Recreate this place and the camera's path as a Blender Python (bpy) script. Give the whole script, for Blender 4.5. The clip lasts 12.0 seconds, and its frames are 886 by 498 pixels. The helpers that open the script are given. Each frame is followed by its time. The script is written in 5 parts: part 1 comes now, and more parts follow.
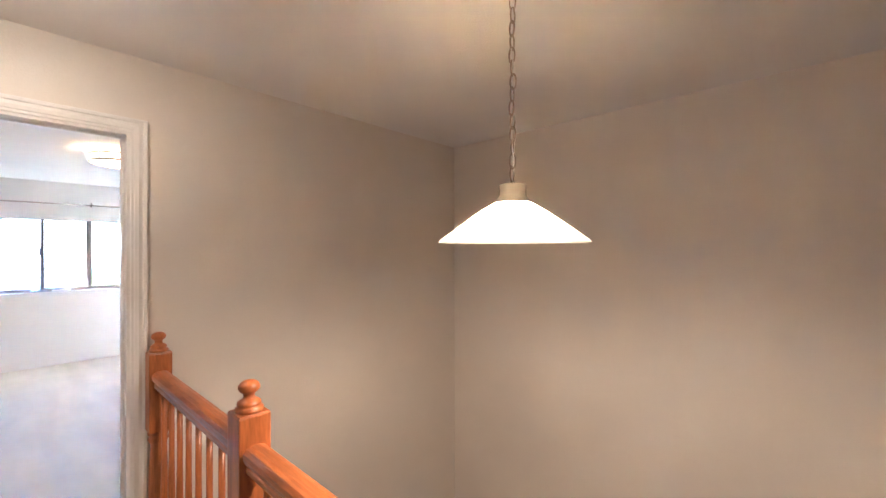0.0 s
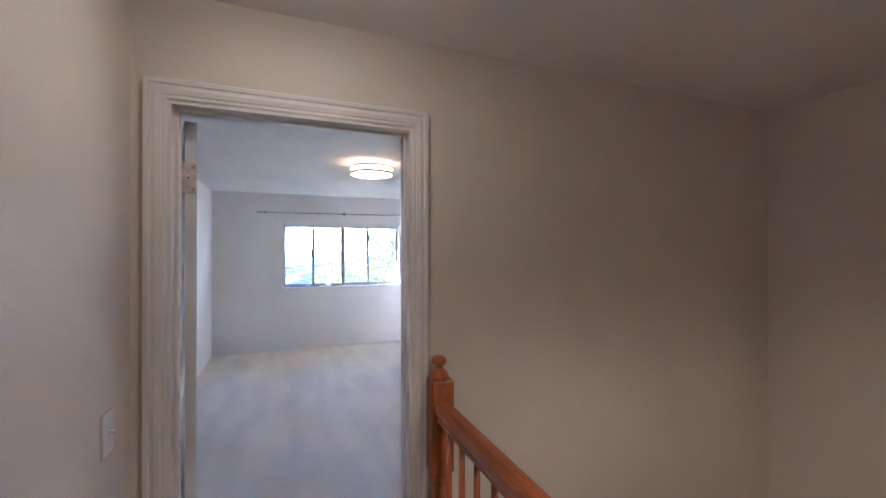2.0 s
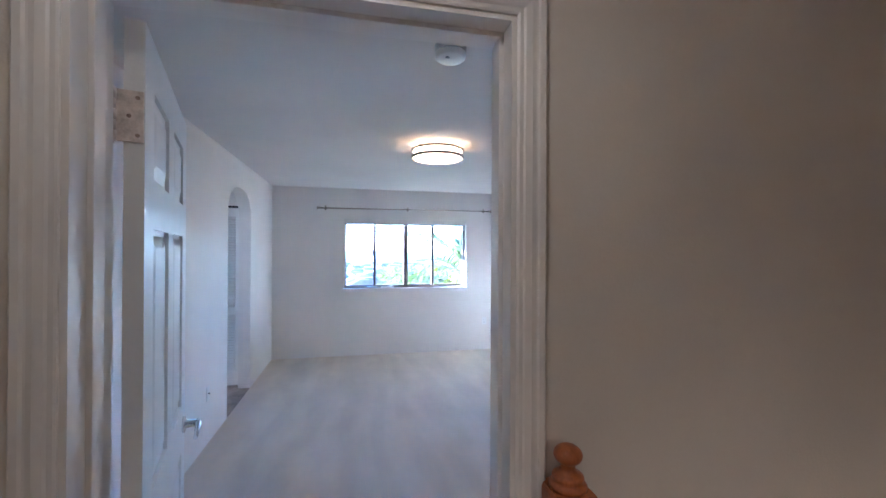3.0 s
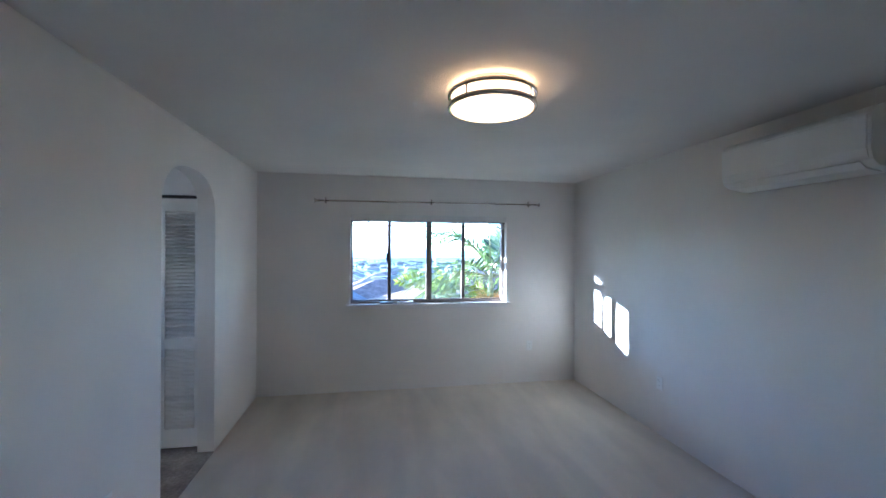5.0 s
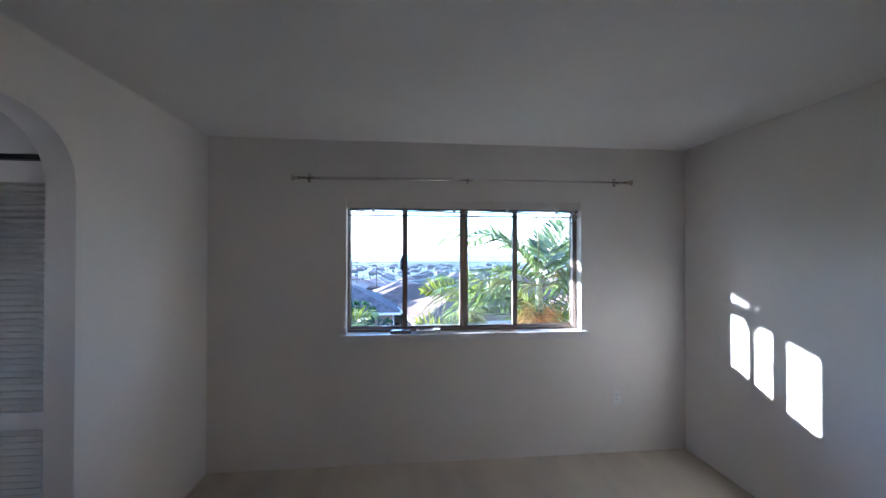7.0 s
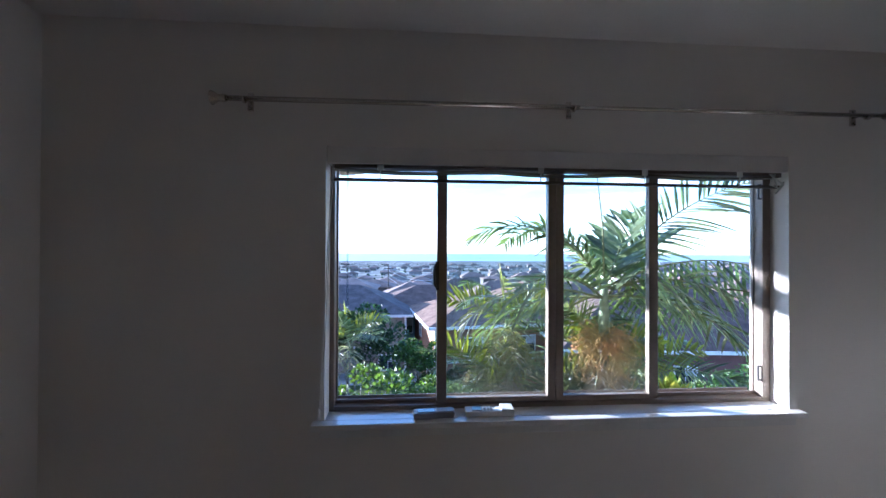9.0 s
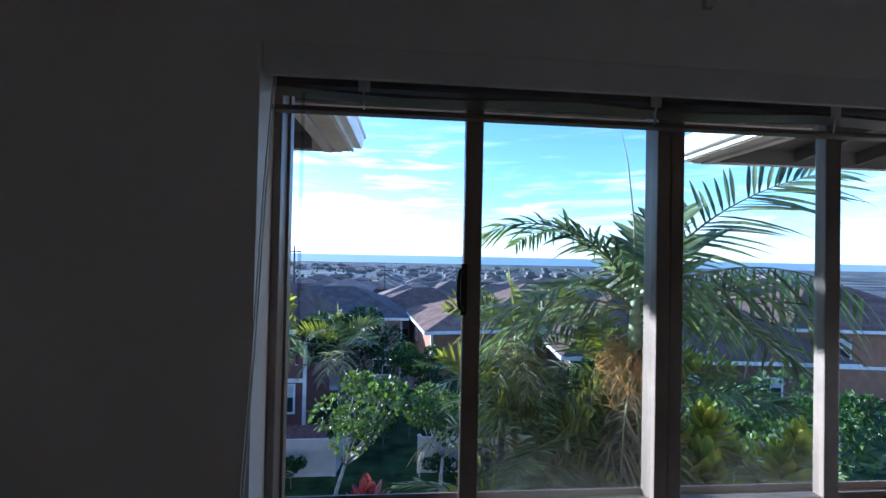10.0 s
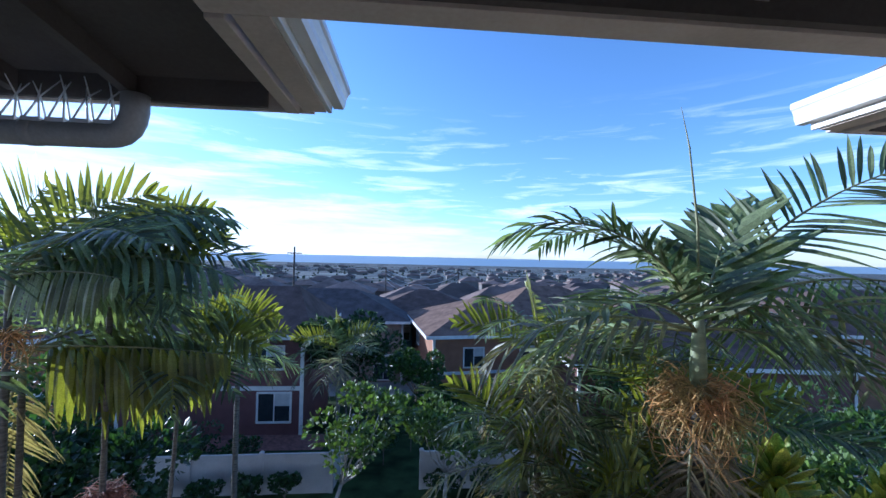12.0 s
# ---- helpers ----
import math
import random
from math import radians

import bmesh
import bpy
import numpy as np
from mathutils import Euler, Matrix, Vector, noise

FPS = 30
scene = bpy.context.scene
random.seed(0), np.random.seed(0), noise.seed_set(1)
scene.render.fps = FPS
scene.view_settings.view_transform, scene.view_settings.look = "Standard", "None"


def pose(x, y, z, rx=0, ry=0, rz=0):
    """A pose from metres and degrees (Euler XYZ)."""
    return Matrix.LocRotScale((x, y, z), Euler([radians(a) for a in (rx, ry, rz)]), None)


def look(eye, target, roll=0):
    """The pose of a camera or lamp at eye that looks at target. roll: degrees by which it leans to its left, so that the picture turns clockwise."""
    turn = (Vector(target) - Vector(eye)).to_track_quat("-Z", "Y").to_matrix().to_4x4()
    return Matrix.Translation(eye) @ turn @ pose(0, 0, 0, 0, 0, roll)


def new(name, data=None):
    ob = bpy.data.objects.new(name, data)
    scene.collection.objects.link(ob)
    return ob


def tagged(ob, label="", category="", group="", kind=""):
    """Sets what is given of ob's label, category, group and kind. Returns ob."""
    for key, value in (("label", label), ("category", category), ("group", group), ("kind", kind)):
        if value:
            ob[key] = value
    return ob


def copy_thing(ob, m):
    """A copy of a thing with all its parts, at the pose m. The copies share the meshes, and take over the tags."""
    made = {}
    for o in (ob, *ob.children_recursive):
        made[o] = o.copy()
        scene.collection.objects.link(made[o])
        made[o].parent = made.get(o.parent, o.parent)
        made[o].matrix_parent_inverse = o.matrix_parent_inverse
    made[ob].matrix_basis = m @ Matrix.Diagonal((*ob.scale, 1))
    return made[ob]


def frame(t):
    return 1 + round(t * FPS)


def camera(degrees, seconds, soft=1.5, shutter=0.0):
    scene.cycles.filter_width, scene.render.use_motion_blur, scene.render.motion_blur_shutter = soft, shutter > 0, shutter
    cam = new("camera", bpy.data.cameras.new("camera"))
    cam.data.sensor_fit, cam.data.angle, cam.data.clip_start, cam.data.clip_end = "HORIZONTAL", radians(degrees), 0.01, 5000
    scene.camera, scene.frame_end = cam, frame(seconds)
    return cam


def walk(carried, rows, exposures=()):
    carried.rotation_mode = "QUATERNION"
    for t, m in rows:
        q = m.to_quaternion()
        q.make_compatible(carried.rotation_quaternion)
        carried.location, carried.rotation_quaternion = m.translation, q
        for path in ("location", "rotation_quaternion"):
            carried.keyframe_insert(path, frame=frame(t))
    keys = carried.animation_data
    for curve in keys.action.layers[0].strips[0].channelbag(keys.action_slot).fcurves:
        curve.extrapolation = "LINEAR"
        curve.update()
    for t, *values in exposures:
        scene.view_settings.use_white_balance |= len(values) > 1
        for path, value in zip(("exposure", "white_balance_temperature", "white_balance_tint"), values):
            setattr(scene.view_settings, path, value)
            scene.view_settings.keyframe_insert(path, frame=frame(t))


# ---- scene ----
cam = camera(95.7, 12.0)
PATH = [
    (0, (0.572, 0.714, 1.52), (2.047, 2.065, 1.526), -0.1),
    (0.5, (0.55, 0.751, 1.516), (1.817, 2.299, 1.529), 0.0),
    (1, (0.517, 0.84, 1.539), (1.604, 2.518, 1.551), -0.1),
    (1.5, (0.477, 1.111, 1.569), (1.382, 2.895, 1.574), 0.1),
    (2, (0.483, 1.422, 1.563), (1.215, 3.283, 1.569), 0.0),
    (2.5, (0.577, 1.77, 1.57), (1.145, 3.687, 1.575), 0.0),
    (3, (0.613, 2.125, 1.548), (1.042, 4.079, 1.554), 0.3),
    (4, (0.645, 2.81, 1.575), (1.015, 4.775, 1.578), 0.3),
    (5, (0.697, 3.51, 1.62), (1.049, 5.478, 1.618), 0.3),
    (5.5, (0.751, 3.896, 1.624), (1.099, 5.865, 1.624), 0.2),
    (6, (0.781, 4.311, 1.6), (1.104, 6.284, 1.609), 0.2),
    (6.5, (0.831, 4.693, 1.568), (1.097, 6.674, 1.598), 0.1),
    (7, (0.881, 5.072, 1.603), (1.085, 7.062, 1.618), 0.1),
    (8, (0.836, 5.86, 1.608), (1.011, 7.85, 1.622), 0.2),
    (9, (0.791, 6.627, 1.609), (0.937, 8.622, 1.622), 0.3),
    (9.5, (0.764, 6.994, 1.597), (0.943, 8.986, 1.62), 0.5),
    (10, (0.765, 7.335, 1.59), (0.927, 9.328, 1.616), 1.2),
    (10.5, (0.721, 7.646, 1.598), (0.88, 9.639, 1.624), 1.3),
    (11, (0.732, 7.899, 1.609), (0.892, 9.892, 1.64), 1.3),
    (11.5, (0.755, 8.094, 1.619), (0.917, 10.088, 1.648), 1.0),
    (12, (0.749, 8.186, 1.631), (0.903, 10.179, 1.664), 1.3),
]
EXPOSURES = [(0.0, 6.38, 4950, 13), (0.5, 5.93, 4780, 13), (1.0, 5.55, 4700, 14), (2.0, 5.15, 4600, 13), (3.0, 4.93, 4420, 11), (5.0, 3.88, 4620, 6), (5.5, 3.82, 4720, 6), (6.5, 3.5, 4920, 10), (7.0, 3.28, 5020, 11), (8.8, 2.48, 5120, 15), (9.5, 1.78, 4860, 12), (10.0, 1.38, 4880, 12), (10.5, 1.15, 4900, 12), (12.0, 0.63, 4900, 13)]
walk(cam, [(t, look(eye, target, roll)) for t, eye, target, roll in PATH], EXPOSURES)
# ---- light ----
SUN_AZ, SUN_EL = radians(-62.5), radians(10.6)
sun_dir = Vector((math.sin(SUN_AZ) * math.cos(SUN_EL), math.cos(SUN_AZ) * math.cos(SUN_EL), math.sin(SUN_EL)))
world = bpy.data.worlds.new("sky")
scene.world = world
world.use_nodes = True
wn, wl = world.node_tree.nodes, world.node_tree.links
wn.clear()
w_out, w_bg, w_sky = wn.new("ShaderNodeOutputWorld"), wn.new("ShaderNodeBackground"), wn.new("ShaderNodeTexSky")
w_sky.sky_type, w_sky.sun_disc = "NISHITA", False
w_sky.sun_elevation, w_sky.sun_rotation = radians(24.0), SUN_AZ
w_sky.air_density, w_sky.dust_density, w_sky.ozone_density = 1.0, 0.3, 4.0
w_bg.inputs["Strength"].default_value = 0.138
# thin clouds low over the sea
w_tc, w_sep = wn.new("ShaderNodeTexCoord"), wn.new("ShaderNodeSeparateXYZ")
w_map, w_noise = wn.new("ShaderNodeMapping"), wn.new("ShaderNodeTexNoise")
w_map.inputs["Scale"].default_value = (2.2, 2.2, 15.0)
w_noise.inputs["Scale"].default_value, w_noise.inputs["Detail"].default_value = 1.6, 9.0
w_noise.inputs["Roughness"].default_value, w_noise.inputs["Distortion"].default_value = 0.62, 0.35
w_ramp = wn.new("ShaderNodeMapRange")
w_ramp.inputs["From Min"].default_value, w_ramp.inputs["From Max"].default_value = 0.52, 0.78
w_low = wn.new("ShaderNodeMapRange")
w_low.inputs["From Min"].default_value, w_low.inputs["From Max"].default_value = 0.02, 0.36
w_low.inputs["To Min"].default_value, w_low.inputs["To Max"].default_value = 0.09, -0.17
w_side, w_add, w_mix = wn.new("ShaderNodeMath"), wn.new("ShaderNodeMath"), wn.new("ShaderNodeMixRGB")
w_add.operation = "ADD"
w_side.operation, w_side.inputs[1].default_value = "MULTIPLY_ADD", -0.24
w_mix.inputs[2].default_value = (6.6, 6.9, 7.3, 1)
wl.new(w_tc.outputs["Generated"], w_sep.inputs[0])
wl.new(w_tc.outputs["Generated"], w_map.inputs["Vector"])
wl.new(w_map.outputs[0], w_noise.inputs["Vector"])
wl.new(w_sep.outputs["Z"], w_low.inputs["Value"])
wl.new(w_noise.outputs["Fac"], w_add.inputs[0])
wl.new(w_sep.outputs["X"], w_side.inputs[0])
wl.new(w_low.outputs[0], w_side.inputs[2])
wl.new(w_side.outputs[0], w_add.inputs[1])
wl.new(w_add.outputs[0], w_ramp.inputs["Value"])
wl.new(w_ramp.outputs[0], w_mix.inputs[0])
wl.new(w_sky.outputs[0], w_mix.inputs[1])
w_map2, w_streak, w_ramp2 = wn.new("ShaderNodeMapping"), wn.new("ShaderNodeTexNoise"), wn.new("ShaderNodeMapRange")
w_map2.inputs["Scale"].default_value, w_map2.inputs["Rotation"].default_value = (3.0, 3.0, 26.0), (0.0, 0.03, 0.4)
w_streak.inputs["Scale"].default_value, w_streak.inputs["Detail"].default_value = 1.5, 8.0
w_streak.inputs["Roughness"].default_value, w_streak.inputs["Distortion"].default_value = 0.6, 0.6
w_band, w_fade, w_mix2 = wn.new("ShaderNodeMapRange"), wn.new("ShaderNodeMath"), wn.new("ShaderNodeMixRGB")
w_ramp2.inputs["From Min"].default_value, w_ramp2.inputs["From Max"].default_value = 0.52, 0.74
w_band.inputs["From Min"].default_value, w_band.inputs["From Max"].default_value = 0.36, 0.16
w_fade.operation = "MULTIPLY"
w_mix2.inputs[2].default_value = (6.2, 6.6, 7.1, 1)
wl.new(w_tc.outputs["Generated"], w_map2.inputs["Vector"])
wl.new(w_map2.outputs[0], w_streak.inputs["Vector"])
wl.new(w_streak.outputs["Fac"], w_ramp2.inputs["Value"])
wl.new(w_sep.outputs["Z"], w_band.inputs["Value"])
wl.new(w_ramp2.outputs[0], w_fade.inputs[0])
wl.new(w_band.outputs[0], w_fade.inputs[1])
wl.new(w_fade.outputs[0], w_mix2.inputs[0])
wl.new(w_mix.outputs[0], w_mix2.inputs[1])
wl.new(w_mix2.outputs[0], w_bg.inputs["Color"])
wl.new(w_bg.outputs[0], w_out.inputs[0])

sun = new("sun", bpy.data.lights.new("sun", "SUN"))
sun.data.energy, sun.data.angle, sun.data.color = 4.8, radians(0.53), (1.0, 0.93, 0.83)
sun.matrix_world = look((0, 0, 30), tuple(Vector((0, 0, 30)) - sun_dir))


def bulb(name, at, watts, colour, radius):
    ob = new(name, bpy.data.lights.new(name, "POINT"))
    ob.data.energy, ob.data.color, ob.data.shadow_soft_size = watts, colour, radius
    ob.location = at
    return ob


WARM = (1.0, 0.69, 0.41)
PEND = (1.467, 1.287)
bulb("pendant_bulb", (PEND[0], PEND[1], 1.60), 1.25, WARM, 0.06)

# ---- materials ----


def mat(name, colour, rough=0.6, metal=0.0, var=0.08, scale=3.0, bump=0.0, bscale=80.0, spec=0.5, random=0.0, tint=None, stretch=None, translucent=0.0, island=0.0, dark=None, glowthrough=(2.0, 2.1, 0.7, 1)):
    """A procedural material: two scales of noise in its colour and a fine relief."""
    m = bpy.data.materials.new(name)
    m.use_nodes = True
    n, l = m.node_tree.nodes, m.node_tree.links
    b = n["Principled BSDF"]
    b.inputs["Roughness"].default_value, b.inputs["Metallic"].default_value = rough, metal
    b.inputs["Specular IOR Level"].default_value = spec
    tc, mp = n.new("ShaderNodeTexCoord"), n.new("ShaderNodeMapping")
    l.new(tc.outputs["Object"], mp.inputs["Vector"])
    if stretch:
        mp.inputs["Scale"].default_value = stretch
    big, fine = n.new("ShaderNodeTexNoise"), n.new("ShaderNodeTexNoise")
    big.inputs["Scale"].default_value, big.inputs["Detail"].default_value = scale, 4
    fine.inputs["Scale"].default_value, fine.inputs["Detail"].default_value = bscale, 3
    for t in (big, fine):
        l.new(mp.outputs[0], t.inputs["Vector"])
    c = colour
    low = dark or tuple(max(0, v * (1 - 2.2 * var)) for v in c)
    high = tint or tuple(min(1, v * (1 + 1.6 * var)) for v in c)
    mix, mix2 = n.new("ShaderNodeMixRGB"), n.new("ShaderNodeMixRGB")
    rng = n.new("ShaderNodeMapRange")
    rng.inputs["From Min"].default_value, rng.inputs["From Max"].default_value = 0.3, 0.7
    l.new(big.outputs["Fac"], rng.inputs["Value"])
    l.new(rng.outputs[0], mix.inputs[0])
    mix.inputs[1].default_value, mix.inputs[2].default_value = (*low, 1), (*high, 1)
    mix2.blend_type = "OVERLAY"
    mix2.inputs[0].default_value = min(1.0, var * 2.5)
    l.new(mix.outputs[0], mix2.inputs[1])
    l.new(fine.outputs["Fac"], mix2.inputs[2])
    last = mix2.outputs[0]
    if random or island:
        hsv, src = n.new("ShaderNodeHueSaturation"), n.new("ShaderNodeObjectInfo" if random else "ShaderNodeNewGeometry")
        r2 = n.new("ShaderNodeMapRange")
        k = random or island
        r2.inputs["To Min"].default_value, r2.inputs["To Max"].default_value = 1 - k, 1 + k
        l.new(src.outputs["Random" if random else "Random Per Island"], r2.inputs["Value"])
        l.new(r2.outputs[0], hsv.inputs["Value"])
        l.new(last, hsv.inputs["Color"])
        last = hsv.outputs[0]
    l.new(last, b.inputs["Base Color"])
    if bump:
        bp = n.new("ShaderNodeBump")
        bp.inputs["Strength"].default_value, bp.inputs["Distance"].default_value = bump, 0.01
        l.new(fine.outputs["Fac"], bp.inputs["Height"])
        l.new(bp.outputs[0], b.inputs["Normal"])
    if translucent:
        tr, ms = n.new("ShaderNodeBsdfTranslucent"), n.new("ShaderNodeMixShader")
        br = n.new("ShaderNodeMixRGB")
        br.blend_type = "MULTIPLY"
        br.inputs[0].default_value, br.inputs[2].default_value = 1.0, glowthrough
        l.new(last, br.inputs[1])
        l.new(br.outputs[0], tr.inputs["Color"])
        ms.inputs[0].default_value = translucent
        l.new(b.outputs[0], ms.inputs[1])
        l.new(tr.outputs[0], ms.inputs[2])
        l.new(ms.outputs[0], n["Material Output"].inputs["Surface"])
    return m


def glow(name, colour, strength, rough=0.3):
    m = mat(name, (0.85, 0.82, 0.75), rough, var=0.01)
    b = m.node_tree.nodes["Principled BSDF"]
    b.inputs["Emission Color"].default_value, b.inputs["Emission Strength"].default_value = (*colour, 1), strength
    return m


def glass(name, tone=(0.93, 0.96, 0.95)):
    m = bpy.data.materials.new(name)
    m.use_nodes = True
    n, l = m.node_tree.nodes, m.node_tree.links
    n.remove(n["Principled BSDF"])
    tr, gl, mx, fr = n.new("ShaderNodeBsdfTransparent"), n.new("ShaderNodeBsdfGlossy"), n.new("ShaderNodeMixShader"), n.new("ShaderNodeLayerWeight")
    pw, ml = n.new("ShaderNodeMath"), n.new("ShaderNodeMath")
    pw.operation, ml.operation = "POWER", "MULTIPLY_ADD"
    pw.inputs[1].default_value, ml.inputs[1].default_value, ml.inputs[2].default_value = 4.0, 0.6, 0.025
    tr.inputs["Color"].default_value = (*tone, 1)
    gl.inputs["Roughness"].default_value = 0.02
    l.new(fr.outputs["Facing"], pw.inputs[0])
    l.new(pw.outputs[0], ml.inputs[0])
    l.new(ml.outputs[0], mx.inputs[0])
    l.new(tr.outputs[0], mx.inputs[1])
    l.new(gl.outputs[0], mx.inputs[2])
    l.new(mx.outputs[0], n["Material Output"].inputs["Surface"])
    return m


def dusty(m, foot, height):
    """Adds a thin film of dust to a glass material, thicker towards the foot of the pane."""
    n, l = m.node_tree.nodes, m.node_tree.links
    tc, sp, up = n.new("ShaderNodeTexCoord"), n.new("ShaderNodeSeparateXYZ"), n.new("ShaderNodeMapRange")
    nz, fac, mx, df = n.new("ShaderNodeTexNoise"), n.new("ShaderNodeMath"), n.new("ShaderNodeMixShader"), n.new("ShaderNodeBsdfDiffuse")
    up.interpolation_type = "SMOOTHSTEP"
    up.inputs["From Min"].default_value, up.inputs["From Max"].default_value = foot + height, foot
    up.inputs["To Min"].default_value, up.inputs["To Max"].default_value = 0.012, 0.30
    nz.inputs["Scale"].default_value, nz.inputs["Detail"].default_value = 6.0, 5.0
    fac.operation = "MULTIPLY"
    df.inputs["Color"].default_value = (0.62, 0.60, 0.56, 1)
    l.new(tc.outputs["Object"], sp.inputs[0])
    l.new(tc.outputs["Object"], nz.inputs["Vector"])
    l.new(sp.outputs["Z"], up.inputs["Value"])
    l.new(up.outputs[0], fac.inputs[0])
    l.new(nz.outputs["Fac"], fac.inputs[1])
    out = n["Material Output"].inputs["Surface"]
    l.new(fac.outputs[0], mx.inputs[0])
    l.new(out.links[0].from_socket, mx.inputs[1])
    l.new(df.outputs[0], mx.inputs[2])
    l.new(mx.outputs[0], out)
    return m


M_WALL = mat("wall_paint", (0.78, 0.743, 0.695), 0.55, var=0.025, scale=1.2, bump=0.12, bscale=170, spec=0.3)
M_HALL = mat("hall_paint", (0.74, 0.68, 0.60), 0.5, var=0.025, scale=1.2, bump=0.12, bscale=170, spec=0.3)
M_CEIL = mat("ceiling_paint", (0.78, 0.75, 0.71), 0.8, var=0.025, scale=1.0, bump=0.22, bscale=120, spec=0.2)
M_TRIM = mat("trim_paint", (0.80, 0.77, 0.73), 0.28, var=0.02, scale=6, bump=0.03, bscale=60)
M_DOOR = mat("door_paint", (0.79, 0.79, 0.78), 0.3, var=0.02, scale=5, bump=0.05, bscale=120)
M_CARPET = mat("carpet", (0.79, 0.71, 0.60), 0.95, var=0.05, scale=1.6, bump=0.9, bscale=420, spec=0.1, stretch=(1.5, 0.7, 1))
cn, cl = M_CARPET.node_tree.nodes, M_CARPET.node_tree.links
c_tc, c_map, c_wave, c_rng, c_mul = cn.new("ShaderNodeTexCoord"), cn.new("ShaderNodeMapping"), cn.new("ShaderNodeTexWave"), cn.new("ShaderNodeMapRange"), cn.new("ShaderNodeMixRGB")
c_map.inputs["Scale"].default_value, c_map.inputs["Rotation"].default_value = (1.0, 0.28, 1.0), (0, 0, 0.12)
c_wave.bands_direction, c_wave.wave_profile = "X", "SIN"
c_wave.inputs["Scale"].default_value, c_wave.inputs["Distortion"].default_value = 1.0, 9.0
c_wave.inputs["Detail"].default_value, c_wave.inputs["Detail Scale"].default_value = 3.0, 1.3
c_rng.interpolation_type = "SMOOTHSTEP"
c_rng.inputs["From Min"].default_value, c_rng.inputs["From Max"].default_value = 0.1, 0.9
c_rng.inputs["To Min"].default_value, c_rng.inputs["To Max"].default_value = 0.965, 1.015
c_mul.blend_type = "MULTIPLY"
c_mul.inputs[0].default_value = 1.0
c_base = cn["Principled BSDF"].inputs["Base Color"]
cl.new(c_tc.outputs["Object"], c_map.inputs["Vector"])
cl.new(c_map.outputs[0], c_wave.inputs["Vector"])
cl.new(c_wave.outputs["Fac"], c_rng.inputs["Value"])
cl.new(c_base.links[0].from_socket, c_mul.inputs[1])
cl.new(c_rng.outputs[0], c_mul.inputs[2])
cl.new(c_mul.outputs[0], c_base)
M_VINYL = mat("vinyl_tile", (0.33, 0.27, 0.22), 0.4, var=0.2, scale=5, bump=0.05, bscale=40)
M_HINGE = mat("hinge_paint", (0.66, 0.58, 0.52), 0.35, var=0.12, scale=40, bump=0.1, bscale=200)
M_SCREW = mat("hinge_screw", (0.30, 0.22, 0.18), 0.45, var=0.2, scale=60)
M_OAK = mat("stained_oak", (0.36, 0.11, 0.026), 0.34, var=0.16, scale=7, bump=0.05, bscale=30, stretch=(6, 6, 0.7))
M_OAKR = mat("stained_oak_rail", (0.36, 0.11, 0.026), 0.34, var=0.16, scale=7, bump=0.05, bscale=30, stretch=(6, 0.7, 6))
M_NICKEL = mat("brushed_nickel", (0.62, 0.58, 0.53), 0.27, 1.0, var=0.05, scale=30, bump=0.03, bscale=300)
M_CHAIN = mat("bronzed_nickel", (0.34, 0.27, 0.21), 0.36, 1.0, var=0.12, scale=40, bump=0.03, bscale=300)
M_CHROME = mat("chrome", (0.75, 0.75, 0.77), 0.12, 1.0, var=0.03)
M_SHADE = mat("alabaster_glass", (0.86, 0.79, 0.66), 0.3, var=0.04, scale=6, translucent=0.82, glowthrough=(1, 1, 1, 1))
M_SHADE.node_tree.nodes["Principled BSDF"].inputs["Emission Color"].default_value = (1.0, 0.8, 0.5, 1)
M_SHADE.node_tree.nodes["Principled BSDF"].inputs["Emission Strength"].default_value = 0.025
M_DRUM = glow("lit_diffuser", (1.0, 0.56, 0.24), 0.45)
M_DOME = glow("lit_dome", (1.0, 0.73, 0.46), 0.52)
M_FRAME = mat("bronze_vinyl", (0.27, 0.215, 0.175), 0.38, var=0.06, scale=9, bump=0.03, bscale=80)
M_SILL = mat("sill_paint", (0.80, 0.79, 0.77), 0.17, var=0.03, scale=5, bump=0.02, spec=0.7)
M_BLIND = mat("blind_white", (0.74, 0.71, 0.68), 0.4, var=0.03, scale=8)
# White slats coloured dark brown to carry their backlit shade.
M_SLAT_BACKLIT = mat("blind_slat_backlit", (0.17, 0.135, 0.115), 0.4, var=0.06, scale=8)
M_CORD = mat("blind_cord", (0.70, 0.69, 0.66), 0.8, var=0.03)
M_WAND = glass("clear_acrylic", (0.8, 0.82, 0.82))
M_PLASTIC = mat("white_plastic", (0.80, 0.80, 0.78), 0.35, var=0.02)
M_DARKPL = mat("dark_plastic", (0.03, 0.03, 0.035), 0.35, var=0.1)
M_LCD = mat("lcd_screen", (0.20, 0.36, 0.44), 0.15, var=0.05)
M_GREYPL = mat("grey_plastic", (0.33, 0.34, 0.36), 0.4, var=0.05)
M_GLASS = dusty(glass("window_glass"), 1.02, 0.22)
# Brown darkened so the shade under the eaves sits in the colour.
M_SOFFIT = mat("shaded_soffit_brown", (0.105, 0.090, 0.080), 0.75, var=0.1, scale=3, bump=0.1, bscale=60)
M_RAFTER = mat("rafter_paint", (0.30, 0.26, 0.22), 0.7, var=0.1, scale=4, bump=0.1, bscale=60)
M_FASCIA = mat("fascia_paint", (0.62, 0.53, 0.45), 0.6, var=0.08, scale=3, bump=0.08, bscale=60)
M_GUTTER = mat("gutter_white", (0.76, 0.74, 0.70), 0.3, var=0.06, scale=5)
